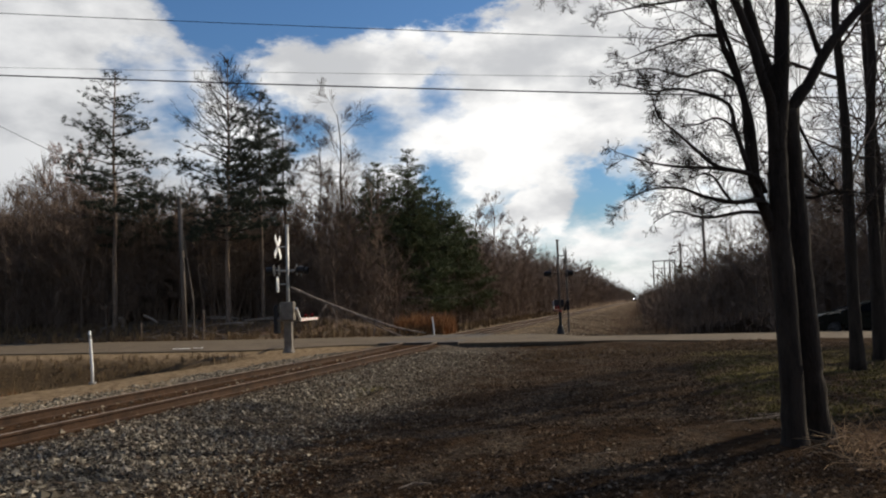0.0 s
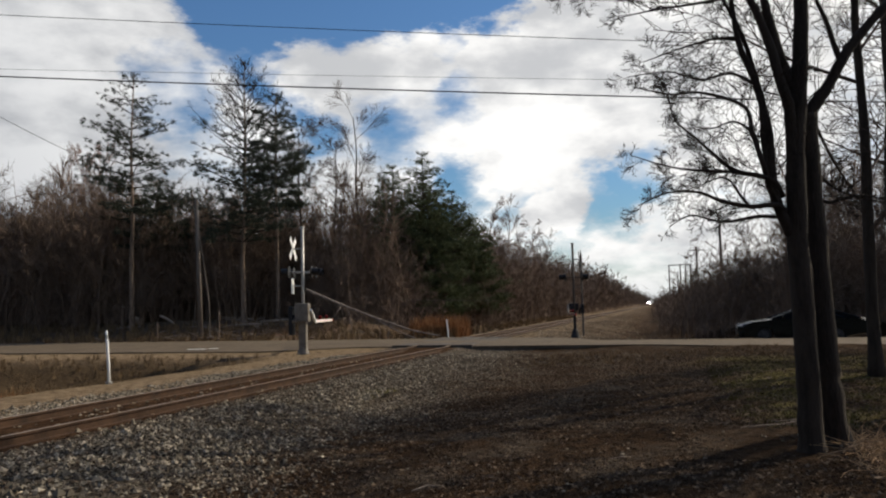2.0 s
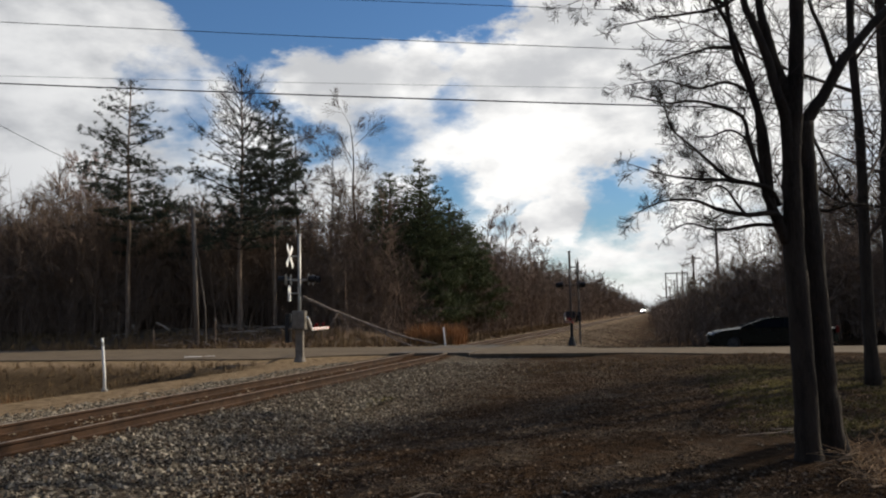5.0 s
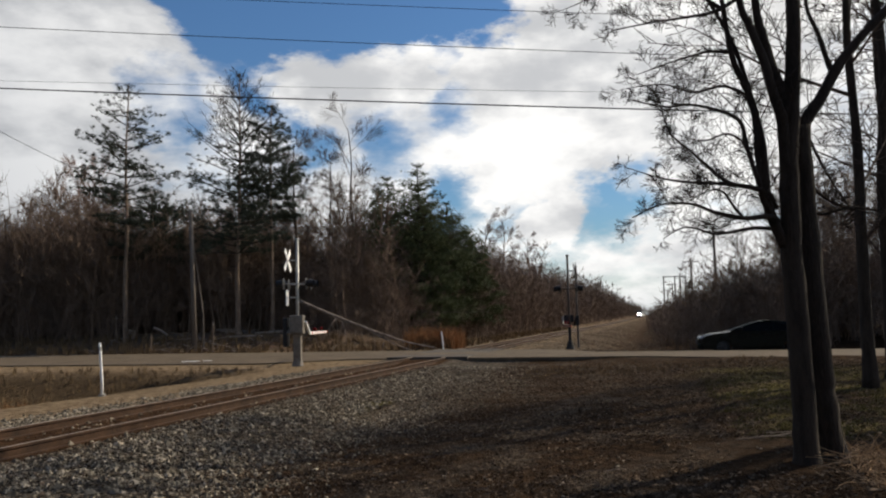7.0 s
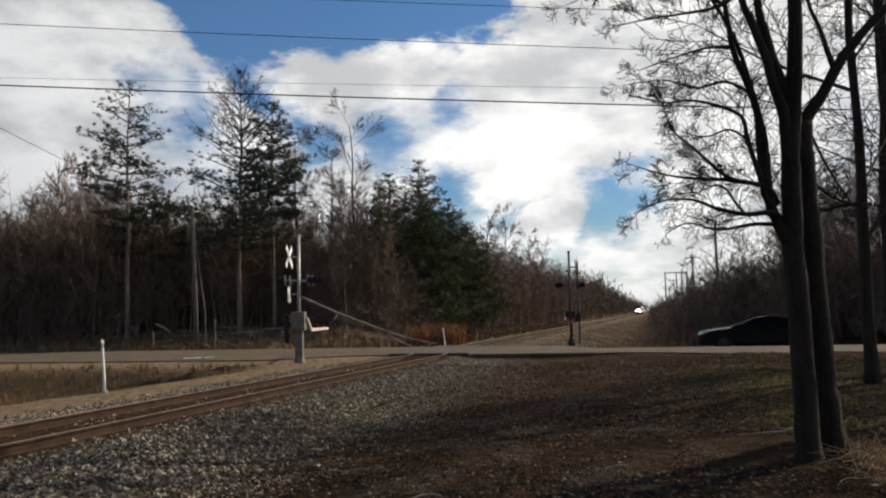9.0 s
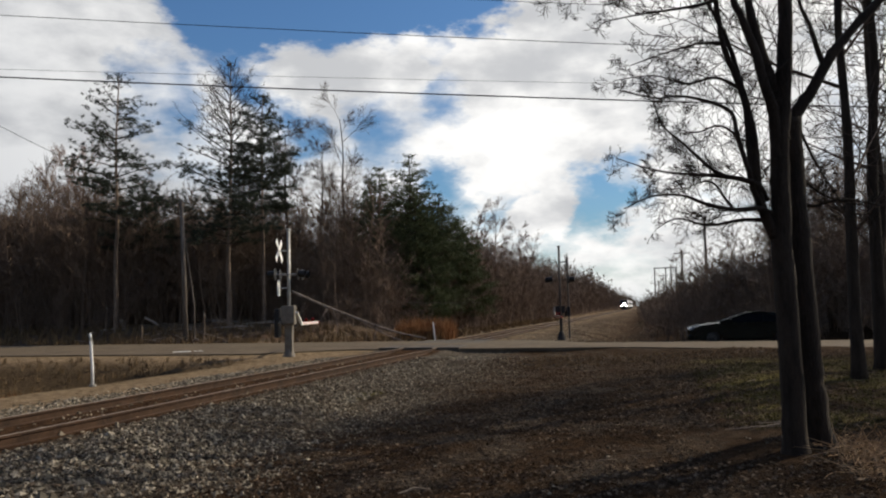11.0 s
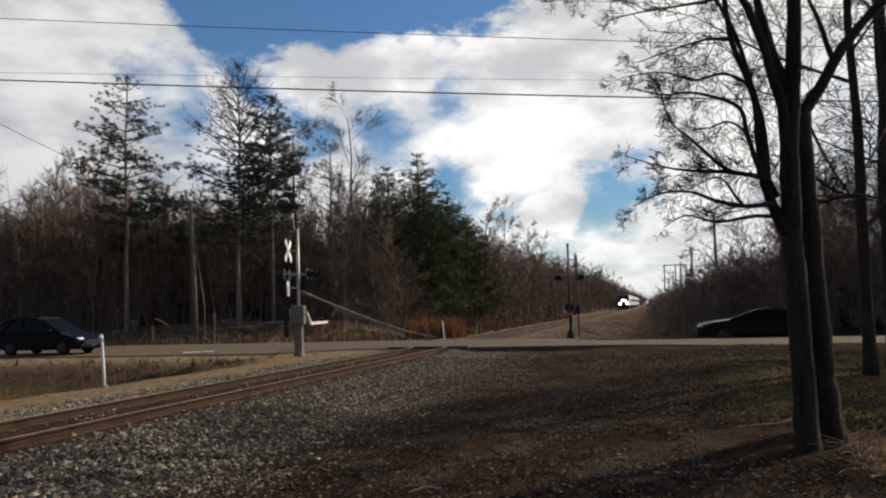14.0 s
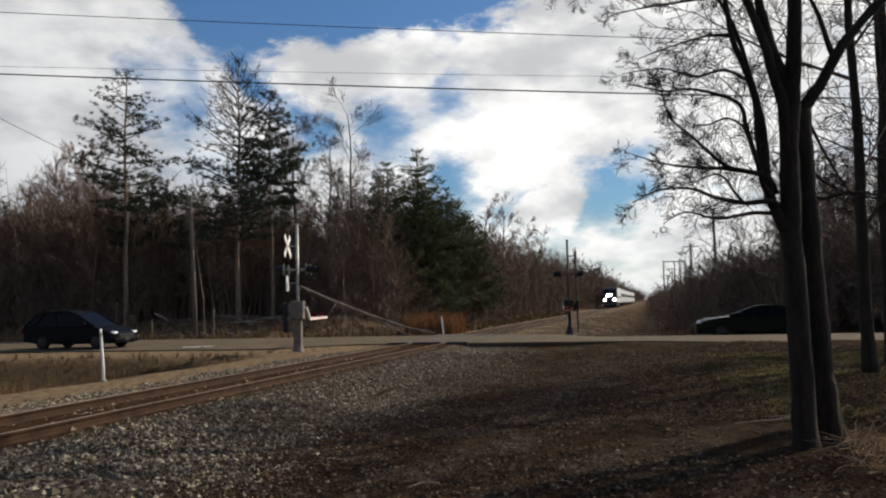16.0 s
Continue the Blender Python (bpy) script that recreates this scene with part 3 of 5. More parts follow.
def bare_tree(name, at, height, r, seed, label, group="", level=3, kids=9, lean=(0, 0), fork=0.35, material=None, tip=0.006, crown=0.42, spread=(22, 52), lift=0.14):
    rng = random.Random(seed)
    tree = thing(name, at, label, "tree", group)
    stem = Mesh()
    pts = [(lean[0] * h / height + rng.uniform(-0.012, 0.012) * height * (i > 0), lean[1] * h / height, h) for i, h in enumerate(np.linspace(-0.1, height, 7))]
    fine, radii = limb(stem, pts, r, r * 0.16, rng, 0, k=10, flare=r * 0.5)
    part("trunk", stem, material or BARK, tree, smooth=True)
    crown_mesh = Mesh()
    twigs(crown_mesh, fine, radii, level, rng, height * crown, lift=lift, wander=0.11, kids=kids, spread=spread, seg=height * 0.05, tip=tip, shrink=0.58, start=fork)
    part("crown", crown_mesh, material or TWIG, tree, "bare twigs" if material else "")
    return tree


def tuft(v, f, p, d, size, count, rng):
    """A brush of needles: slim triangles."""
    for i in range(count):
        e = Vector((d.x + rng.gauss(0, 0.8), d.y + rng.gauss(0, 0.8), d.z + rng.gauss(0, 0.5))).normalized()
        s = Matrix.Rotation(rng.uniform(0, 6.28), 3, e) @ e.orthogonal().normalized()
        q = p + e * size * rng.uniform(0, 0.25)
        w = size * 0.045
        b = len(v)
        v += [q - s * w, q + s * w, q + e * size * rng.uniform(0.6, 1.15)]
        f.append((b, b + 1, b + 2))


def pine(name, at, height, seed, label, first=0.4, reach=0.17, whorls=16, per=5, density=1.0, material=None, conic=0.4, size=0.34, r=0.2, droop=0.0, gaps=0.15, tufts=14,
         bare=1.1, side=0.06):
    """A conifer with whorls of limbs; above bare (a share of the crown's height) the limbs carry twigs in place of needles."""
    rng = random.Random(seed)
    tree = thing(name, at, label, "tree")
    stem, wood, v, f = Mesh(), Mesh(), [], []
    pts = [(rng.uniform(-0.006, 0.006) * height * (i > 0), rng.uniform(-0.004, 0.004) * height, h) for i, h in enumerate(np.linspace(-0.2, height, 8))]
    fine, radii = limb(stem, pts, r, 0.03, rng, 0, k=9, flare=r * 0.3)
    part("trunk", stem, PINE_BARK if first > 0.3 else BARK, tree, smooth=True)
    for k in range(int(first * 16)):
        # dead snags on the clear stem
        t = first * rng.uniform(0.25, 1.0)
        i = min(len(fine) - 2, int(t * (len(fine) - 1)))
        a = rng.uniform(0, 6.28)
        grow(wood, fine[i], (math.cos(a), math.sin(a), rng.uniform(-0.3, 0.3)), rng.uniform(0.3, 1.6), 0.022, 1, rng, lift=-0.02, kids=3, tip=0.007)
    for wi in range(whorls):
        t = first + (1 - first) * (wi + rng.uniform(0, 0.6)) / whorls
        i = min(len(fine) - 2, int(t * (len(fine) - 1)))
        base = fine[i].lerp(fine[i + 1], t * (len(fine) - 1) - i)
        s = (t - first) / (1 - first)
        ln = height * reach * ((1 - s) ** 0.75 * conic + (1 - conic) * math.sin(math.pi * min(1, 0.22 + s * 0.8)) ** 0.8 + 0.06)
        a0 = rng.uniform(0, 6.28)
        for b in range(per):
            if rng.random() < gaps:
                continue
            a = a0 + 6.28 * b / per + rng.uniform(-0.35, 0.35)
            L = ln * rng.uniform(0.6, 1.2)
            naked = s + rng.gauss(0, 0.12) > bare
            d = Vector((math.cos(a), math.sin(a), rng.uniform(0.0, 0.3) - droop + s * (0.8 if naked else 0.45))).normalized()
            q, path = base.copy(), [base.copy()]
            for k in range(5):
                d = (d + Vector((rng.uniform(-1, 1), rng.uniform(-1, 1), rng.uniform(-0.5, 0.9) + 0.5 * naked)) * 0.13).normalized()
                q = q + d * L / 5
                path.append(q.copy())
            radius = [0.034 * (1 - k / 6.5) * (0.5 + L / 4) for k in range(6)]
            wood.tube(path, radius, 4, caps=False)
            if naked:
                twigs(wood, path, radius, 2, rng, L * 0.8, lift=0.16, wander=0.16, kids=5, spread=(25, 55), seg=0.3, tip=0.009, start=0.3)
                continue
            n = int(density * L * 13 * (1 - 0.35 * s)) + 1
            for k in range(n):
                u = 0.25 + 0.75 * rng.random() ** 0.7
                j = min(4, int(u * 5))
                c = path[j].lerp(path[j + 1], u * 5 - j)
                c = c + Vector((rng.gauss(0, 1), rng.gauss(0, 1), rng.gauss(0, 0.25))) * (0.10 + L * side)
                tuft(v, f, c, Vector((d.x * 0.4, d.y * 0.4, 0.5)), size * (1 - 0.5 * s) * rng.uniform(0.7, 1.2), tufts, rng)
    tagged(part("limb_work", wood, BARK, tree), kind="stuff")
    me = Mesh()
    me.v, me.f = v, f
    part("needles", me, material or NEEDLE, tree, "dark green pine needles")
    return tree


# trees across the road
pine("pine_tree", (-34.0, 45.3, 0.3), 17.7, 21, "tall thin scots pine with sparse grey-green needles", first=0.46, reach=0.185, whorls=19, per=6, density=0.62, tufts=36,
     material=NEEDLE_GREY, conic=0.22, size=0.30, r=0.17, gaps=0.3, droop=0.10, side=0.09)
pine("pine_tree", (-26.4, 46.7, 0.3), 18.1, 22, "tall pine with bare top and dark needles below", first=0.33, reach=0.215, whorls=26, per=6, density=0.40, tufts=32,
     material=NEEDLE_GREY, conic=0.22, size=0.32, r=0.18, gaps=0.2, bare=0.50, side=0.09)
pine("pine_tree", (-24.6, 47.9, 0.3), 16.1, 23, "pine with dense dark needles near its top", first=0.52, reach=0.155, whorls=13, per=6, density=0.75, tufts=34, material=NEEDLE_GREY, conic=0.2,
     size=0.36, r=0.14, side=0.09)
for i, (x, y, h) in enumerate([(-35.8, 50.5, 11.2), (-33.4, 51.5, 10.4), (-44.5, 52.0, 9.0)]):
    pine("pine_tree", (x, y, 0.3), h, 26 + i, "low dark pine among the bare woods", first=0.5, reach=0.30, whorls=8, per=6, density=0.8, tufts=22, material=NEEDLE_GREY, conic=0.4, size=0.4, r=0.11, side=0.10)
bare_tree("bare_tree", (-25.4, 53.2, 0.3), 14.6, 0.15, 31, "slim bare tree at the edge of the woods", "bare trees across the road", kids=17, fork=0.2, tip=0.008, crown=0.36, spread=(32, 68), lift=0.05)
bare_tree("bare_tree", (-22.9, 58.0, 0.3), 16.6, 0.17, 32, "tall bare tree with upright branches", "bare trees across the road", kids=13, fork=0.30, tip=0.008, crown=0.42, spread=(25, 52), lift=0.07)
bare_tree("bare_tree", (-24.3, 57.0, 0.3), 14.0, 0.13, 33, "slim bare tree at the edge of the woods", "bare trees across the road", kids=15, fork=0.22, tip=0.008, crown=0.36, spread=(32, 68), lift=0.05)
for i, (x, y, h) in enumerate([(-46.0, 55.0, 14.6), (-47.6, 55.4, 13.4), (-44.4, 54.8, 13.6)]):
    bare_tree("bare_tree", (x, y, 0.3), h, 0.12, 40 + i, "bare tree with reddish sunlit twigs", "reddish bare trees", kids=11, fork=0.25, material=TWIG_PINK, tip=0.012, spread=(10, 28), crown=0.45)
for i, (x, y, h) in enumerate([(-16.3, 88.0, 12.6), (-18.8, 90.0, 12.0), (-14.8, 96.0, 11.0)]):
    bare_tree("bare_tree", (x, y, 0.2), h, 0.14, 50 + i, "pale bare tree beside the railway", "pale bare trees", kids=11, fork=0.3, material=TWIG_PINK, tip=0.012)
for i, (x, y, h, rc) in enumerate([(-17.0, 57.0, 13.2, 0.27), (-18.9, 55.2, 12.0, 0.27), (-15.7, 60.5, 10.6, 0.32), (-18.0, 59.6, 11.8, 0.3), (-20.2, 57.0, 11.4, 0.24), (-14.8, 63.0, 8.8, 0.36), (-16.2, 55.4, 9.6, 0.32)]):
    pine("conifer_tree", (x, y, 0.2), h, 60 + i, "dense dark green conifer", first=0.08, reach=rc, whorls=20, per=7, density=1.0, conic=0.62, size=0.40, r=0.16, droop=0.02, gaps=0.08, tufts=18, side=0.10)
pine("cedar_tree", (6.4, 150.0, 0.2), 7.5, 72, "dark conifer among the bushes", first=0.1, reach=0.22, whorls=14, per=6, density=0.7, conic=0.7, size=0.55, tufts=9)

# trees on this side of the road, by the grass
for i, (x, y, h, r) in enumerate([(4.0, 17.1, 15.0, 0.125), (5.05, 19.5, 14.0, 0.16), (6.6, 14.7, 13.0, 0.17), (8.4, 22.5, 15.0, 0.2), (11.5, 19.0, 15.0, 0.2),
                                  (8.3, 26.6, 14.0, 0.18), (6.2, 23.6, 12.5, 0.15), (10.6, 27.0, 15.0, 0.2), (13.2, 25.6, 15.0, 0.2), (15.5, 27.0, 15.0, 0.2)]):
    bare_tree("bare_tree", (x, y, 0.0), h, r, 81 + i, "bare tree with straight dark trunk beside the grass", "bare trees by the grass", kids=11, fork=0.18, lean=(0.1, 0), tip=0.008, spread=(28, 66))

# ---------------------------------------------------------------- thickets


def thicket_templates(count, seed, stems, branches, twig_count, wide, sliver):
    """Unit-high bushes and saplings: stems and branches as tubes, the fine twigs as slivers."""
    out = []
    for i in range(count):
        rng = random.Random(seed + i)
        m, tips = Mesh(), []
        for s in range(stems):
            a = rng.uniform(0, 6.28)
            lean = rng.uniform(0.02, wide)
            h = rng.uniform(0.6, 1.0)
            p = Vector((rng.gauss(0, wide * 0.4), rng.gauss(0, wide * 0.4), -0.03))
            path = [p]
            d = Vector((math.cos(a) * lean, math.sin(a) * lean, 1)).normalized()
            for k in range(4):
                d = (d + Vector((rng.uniform(-1, 1), rng.uniform(-1, 1), 0.3)) * 0.14).normalized()
                path.append(path[-1] + d * h / 4)
            r = 0.0058 if stems == 1 else 0.0042
            m.tube(path, [r, r * 0.8, r * 0.6, r * 0.4, r * 0.15], 3, caps=False)
            for b in range(branches):
                t = rng.uniform(0.15, 0.97) * 4
                q = path[int(t)].lerp(path[int(t) + 1], t - int(t))
                a = rng.uniform(0, 6.28)
                e = Vector((math.cos(a), math.sin(a), rng.uniform(0.2, 1.5))).normalized()
                ln = rng.uniform(0.12, 0.34) * (1.15 - t / 5)
                e2 = (e + Vector((rng.uniform(-1, 1), rng.uniform(-1, 1), rng.uniform(-0.3, 1))) * 0.4).normalized()
                q1, q2 = q + e * ln * 0.5, q + e * ln * 0.5 + e2 * ln * 0.5
                m.tube([q, q2], [r * 0.4, r * 0.12], 3, caps=False)
                tips.append((q, q1, q2, ln))
        v = [tuple(q) for q in m.v]
        f = [t for q in m.f for t in ((q[0], q[1], q[2]), (q[0], q[2], q[3]))]
        for k in range(twig_count):
            q, q1, q2, ln = rng.choice(tips)
            t = rng.uniform(0.1, 1.0)
            c = q.lerp(q1, t * 2) if t < 0.5 else q1.lerp(q2, t * 2 - 1)
            e = ((q2 - q).normalized() + Vector((rng.gauss(0, 0.7), rng.gauss(0, 0.7), rng.gauss(0.2, 0.55)))).normalized()
            side = Matrix.Rotation(rng.uniform(0, 6.28), 3, e) @ e.orthogonal().normalized()
            w = sliver * rng.uniform(0.6, 1.3)
            b = len(v)
            v += [tuple(c - side * w), tuple(c + side * w), tuple(c + e * ln * rng.uniform(0.3, 0.8))]
            f.append((b, b + 1, b + 2))
        out.append((np.array(v), np.array(f)))
    return out


def woods():
    rng = np.random.default_rng(5)
    tall = thicket_templates(8, 100, 1, 30, 420, 0.10, 0.00115)
    dense = thicket_templates(10, 300, 4, 7, 620, 0.32, 0.0014)
    low = thicket_templates(8, 200, 5, 4, 300, 0.55, 0.0036)
    far = thicket_templates(6, 400, 3, 6, 340, 0.35, 0.0036)

    def fill(x0, x1, y0, y1, count, h0, h1, power=1.0, edge=None, wide=1.0):
        out = []
        while len(out) < count:
            x, y = rng.uniform(x0, x1), y0 + (y1 - y0) * rng.random() ** power
            if edge and not edge(x, y):
                continue
            h = rng.uniform(h0, h1)
            out.append((x, y, ground_z(x, y) - 0.05, h * wide, h))
        return out

    def left(x, y):
        return x < -15.2 + 1.2 * math.sin(y * 0.21) and not (-32 < x < -21 and y < 49.5) and not (-21.5 < x < -16 and y < 49)

    def right(x, y):
        return x > 1.6 + 0.8 * math.sin(y * 0.17) - smooth(y, 60, 140) * 1.6

    v, f = scatter(tall, fill(-90, -36, 47.5, 66, 200, 10.5, 14.2, 1.0, left) + fill(-36, -28, 49, 66, 50, 9.5, 12.5, 1.0, left) + fill(-28, -16, 50, 66, 50, 8, 12) + fill(-120, -24, 60, 85, 160, 10.5, 13.5) + fill(-30, -14.5, 62, 170, 200, 8, 12)
                   + fill(9, 50, 50, 75, 70, 6.5, 9.0) + fill(8.5, 32, 46, 62, 120, 9, 13) + fill(10, 28, 70, 130, 80, 5.5, 7.5), rng)
    stuff("woods", v, f, BRUSH, "bare brown saplings and trees of the woods", "woods")
    v, f = scatter(dense, fill(-80, -36, 47, 59, 470, 8.5, 13.2, 1.0, left) + fill(-36, -27, 48, 59, 110, 7.0, 11.0, 1.0, left) + fill(-30, -15.5, 47, 60, 200, 4.0, 7.5, 1.0, left) + fill(-80, -33, 45.5, 49, 160, 3.0, 5.5, 1.0, left) + fill(-45, -18, 51, 62, 150, 2.5, 4.5) + fill(-95, -26, 58, 68, 170, 8.5, 12.0), rng)
    stuff("woods", v, f, BRUSH, "dense bare brown thicket across the road", "woods")
    v, f = scatter(dense, fill(-22, -14, 60, 175, 430, 6.5, 10.5, 1.2) + fill(2, 36, 46, 58, 300, 4.5, 8.0, 1.0, right) + fill(0, 14, 56, 175, 420, 3.6, 5.6, 1.1, right), rng)
    stuff("woods", v, f, BRUSH, "dense bare brown thicket beside the railway", "woods")
    # the 200 at y -40 to -14 are unseen, added to darken reflections and fill
    v, f = scatter(far, fill(-26, -13.5, 165, 420, 340, 9, 13, 1.2) + fill(-30, -12.8, 400, 1000, 200, 9, 14) + fill(-0.5, 16, 165, 420, 220, 4.2, 6.2, 1.2) + fill(-50, 50, -40, -14, 200, 8, 12)
                   + fill(1, 30, 400, 1000, 200, 5, 9) + fill(-60, 60, 1000, 1060, 120, 8, 14) + fill(-200, -85, 62, 100, 90, 9, 13) + fill(50, 200, 55, 100, 90, 7, 11), rng)
    stuff("woods", v, f, BRUSH, "far bare woods along the railway and added unseen woods behind the camera", "woods")
    v, f = scatter(low, fill(-100, -15, 44.8, 51, 340, 1.2, 3.0, 1.0, lambda x, y: left(x, y) and not (-34 < x < -24 and y < 46)) + fill(-22, -13.0, 47, 150, 280, 1.4, 3.4, 1.5)
                   + fill(0.5, 60, 42.5, 50, 240, 1.4, 3.4, 1.0, right) + fill(-0.5, 12, 48, 160, 260, 1.5, 3.4, 1.0, right), rng)
    stuff("brush", v, f, BRUSH, "tangled brown brush along the edge of the woods", "brush")


woods()

# ---------------------------------------------------------------- crossing signals


def crossing_signal(at, mirror, label):
    """A mast with crossbuck, flashing lights, gate machine and lowered gate arm. mirror -1: for traffic from the other side."""
    s = thing("crossing_signal", at, label, "crossing signal", "crossing signals", turn=12 if mirror > 0 else 192)
    plate, box, steel = (WHITE, GREY_BOX, GALV) if mirror > 0 else (GREY_BOX, BLACK, POLE_WOOD)
    m = Mesh().tube([(0, 0, -0.05), (0, 0, 0.02), (0, 0, 0.35), (0, 0, 0.4)], [0.24, 0.22, 0.13, 0.09], 12)
    part("base", m, box, s)
    part("mast", Mesh().tube([(0, 0, 0.3), (0, 0, 4.85)], [0.065, 0.06], 12), steel, s, "steel mast", smooth=True)
    part("cap", Mesh().disc((0, 0, 4.88), 0.085, 0.08, "z", 12), steel, s)
    for k, tilt in enumerate((50, -50)):
        r = Matrix.Rotation(radians(tilt), 3, "X")
        part("crossbuck_blade", Mesh().box((-0.36 - 0.02 * k, -0.02, 4.05), (0.018, 0.23, 1.2), 0.004, r), plate, s, "crossbuck blade")
    for z in (4.05, 2.6):
        part("bracket", Mesh().tube([(0.0, 0, z), (-0.36, 0, z)], [0.03, 0.03], 8), steel, s)
    part("track_sign", Mesh().box((-0.40, 0, 2.6), (0.012, 0.42, 0.62), 0.003), plate, s, "small sign plate")
    part("light_bar", Mesh().tube([(-0.1, -0.42, 3.12), (-0.1, 0.42, 3.12)], [0.03, 0.03], 8), steel, s)
    for y in (-0.38, 0.38):
        part("light_arm", Mesh().tube([(-0.42, y, 3.12), (0.42, y, 3.12)], [0.025, 0.025], 8), steel, s)
    part("pedestal", Mesh().box((0, 0, 0.62), (0.30, 0.30, 1.25) if mirror > 0 else (0.15, 0.15, 1.25), 0.03), box, s)
    for face in (-1, 1):
        for y in (-0.38, 0.38):
            light = part("signal_light", Mesh().disc((face * 0.44, y, 3.12), 0.23, 0.03, "x", 18), BLACK, s, "black round signal light background")
            part("hood", Mesh().tube([(face * 0.45, y, 3.14), (face * 0.72, y, 3.12)], [0.13, 0.14], 14, caps=False), BLACK, light)
            part("lens", Mesh().disc((face * 0.465, y, 3.13), 0.11, 0.02, "x", 14), LENS_RED, light, "red glass lens")
    part("gate_machine", Mesh().box((0.02, -0.12, 1.55), (0.52, 0.42, 0.72) if mirror > 0 else (0.5, 0.34, 0.38), 0.04), box, s, "painted gate machine box")
    part("machine_door", Mesh().box((0.02, -0.34 if mirror > 0 else -0.30, 1.55), (0.42, 0.02, 0.6 if mirror > 0 else 0.3), 0.01), box, s)
    part("counterweight", Mesh().box((-0.42, -0.1, 1.25 if mirror > 0 else 1.45), (0.16, 0.45, 1.1 if mirror > 0 else 0.5), 0.03), BLACK, s, "black counterweight").rotation_euler = (0, 0, 0)
    part("support_arm", Mesh().tube([(-0.3, -0.4, 1.2), (-0.3, 0.25, 1.55)], [0.05, 0.04], 8), box, s)
    part("support_arm", Mesh().tube([(0.33, -0.1, 1.65), (0.36, 0.5, 1.2)], [0.06, 0.05], 8), plate, s)
    y0 = 0.5
    for k in range(14):
        y1 = y0 + (0.34 if k % 2 == 0 else 0.14)
        w = 0.062 - 0.0012 * k
        part("gate_arm_stripe", Mesh().box((0.36, (y0 + y1) / 2, 1.2), (0.05, y1 - y0, 2 * w), 0.008), plate if k % 2 == 0 else RED, s, "pale stripe" if k % 2 == 0 else "red stripe")
        y0 = y1
    for y in (1.4, 2.7):
        part("arm_lamp", Mesh().disc((0.36, y, 1.35), 0.07, 0.1, "x", 12), LENS_RED, s)
    return s


crossing_signal((-13.4, 28.2, -0.07), 1, "railway crossing signal with white crossbuck and lowered gate arm")
crossing_signal((-4.35, 41.9, -0.1), -1, "railway crossing signal with grey mast across the road")

# ---------------------------------------------------------------- posts, poles, cables


def marker_post():
    s = thing("marker_post", (-13.37, 16.97, ground_z(-13.37, 16.97)), "leaning white plastic marker post beside the ditch", "marker post")
    h = 1.30 - ground_z(-13.37, 16.97) - 0.14
    part("post", Mesh().tube([(0, 0, -0.05), (-0.015, 0, 0.4), (-0.085, 0.0, h - 0.1), (-0.095, 0, h)], [0.036, 0.036, 0.033, 0.026], 12), WHITE, s, smooth=True)
    part("band", Mesh().tube([(-0.078, 0, h - 0.2), (-0.085, 0, h - 0.1)], [0.036, 0.035], 12), GALV, s, "grey reflective band")
    part("collar", Mesh().disc((0, 0, 0.03), 0.085, 0.06, "z", 12), CONCRETE, s)
    q = thing("marker_post", (-11.4, 42.5, -0.1), "thin white marker post beside russet grass", "marker post")
    part("post", Mesh().tube([(0, 0, -0.05), (-0.05, 0, 0.6), (-0.09, 0, 1.0)], [0.04, 0.04, 0.035], 8), WHITE, q)


marker_post()


def utility_pole(at, height, r, label, group="", arms=(), turn=0.0, lean=0.0):
    s = thing("utility_pole", at, label, "utility pole", group, turn)
    part("pole", Mesh().tube([(0, 0, -0.3), (lean * 0.5, 0, height * 0.5), (lean, 0, height)], [r, r * 0.9, r * 0.75], 10), POLE_WOOD, s, smooth=True)
    for z, w in arms:
        arm = part("crossarm", Mesh().box((lean, 0.12, z), (w, 0.1, 0.12), 0.01), POLE_WOOD, s)
        for k in (-0.45, -0.2, 0.2, 0.45):
            part("insulator", Mesh().tube([(lean + k * w, 0.12, z + 0.05), (lean + k * w, 0.12, z + 0.2)], [0.04, 0.03], 8), GALV, arm)
    return s


pole = utility_pole((-26.9, 42.4, 0.0), 8.55, 0.15, "weathered wooden pole at the edge of the woods", lean=-0.35)
part("guy_wire", Mesh().tube([(-0.3, 0, 7.6), (0.55, 0, 2.2), (0.6, 0, 0.0)], [0.012, 0.05, 0.05], 6), POLE_WOOD, pole)
for x, y, h, a in ((5.77, 79.2, 9.8, 1), (5.4, 120, 9.6, 1), (5.2, 165, 9.6, 1), (4.8, 215, 9.8, 1), (4.4, 270, 9.8, 1)):
    utility_pole((x, y, 0.0), h, 0.15, "far wooden utility pole with crossarm beside the railway", "utility poles along the railway", arms=((h - 0.5, 2.2),))
tower = thing("pole_frame", (5.7, 229, 0.0), "far wooden pole frame above the bushes", "pole frame")
for x in (-2.9, 0.1, 2.9):
    part("pole", Mesh().tube([(x, 0, -0.2), (x, 0, 12.2)], [0.2, 0.16], 8), POLE_WOOD, tower)
part("crossbeam", Mesh().box((0, 0, 12.0), (6.3, 0.2, 0.25), 0.02), POLE_WOOD, tower)


def cable(name, a, b, sag, r, label):
    m, a, b = Mesh(), Vector(a), Vector(b)
    pts = [a.lerp(b, t) - Vector((0, 0, sag * 4 * t * (1 - t))) for t in np.linspace(0, 1, 25)]
    m.tube(pts, [r] * 25, 6)
    tagged(new(name, m.data(name, POLE_WOOD if name == "low_wire" else CABLE, True)), label, "cable", "" if name == "low_wire" else "overhead cables")


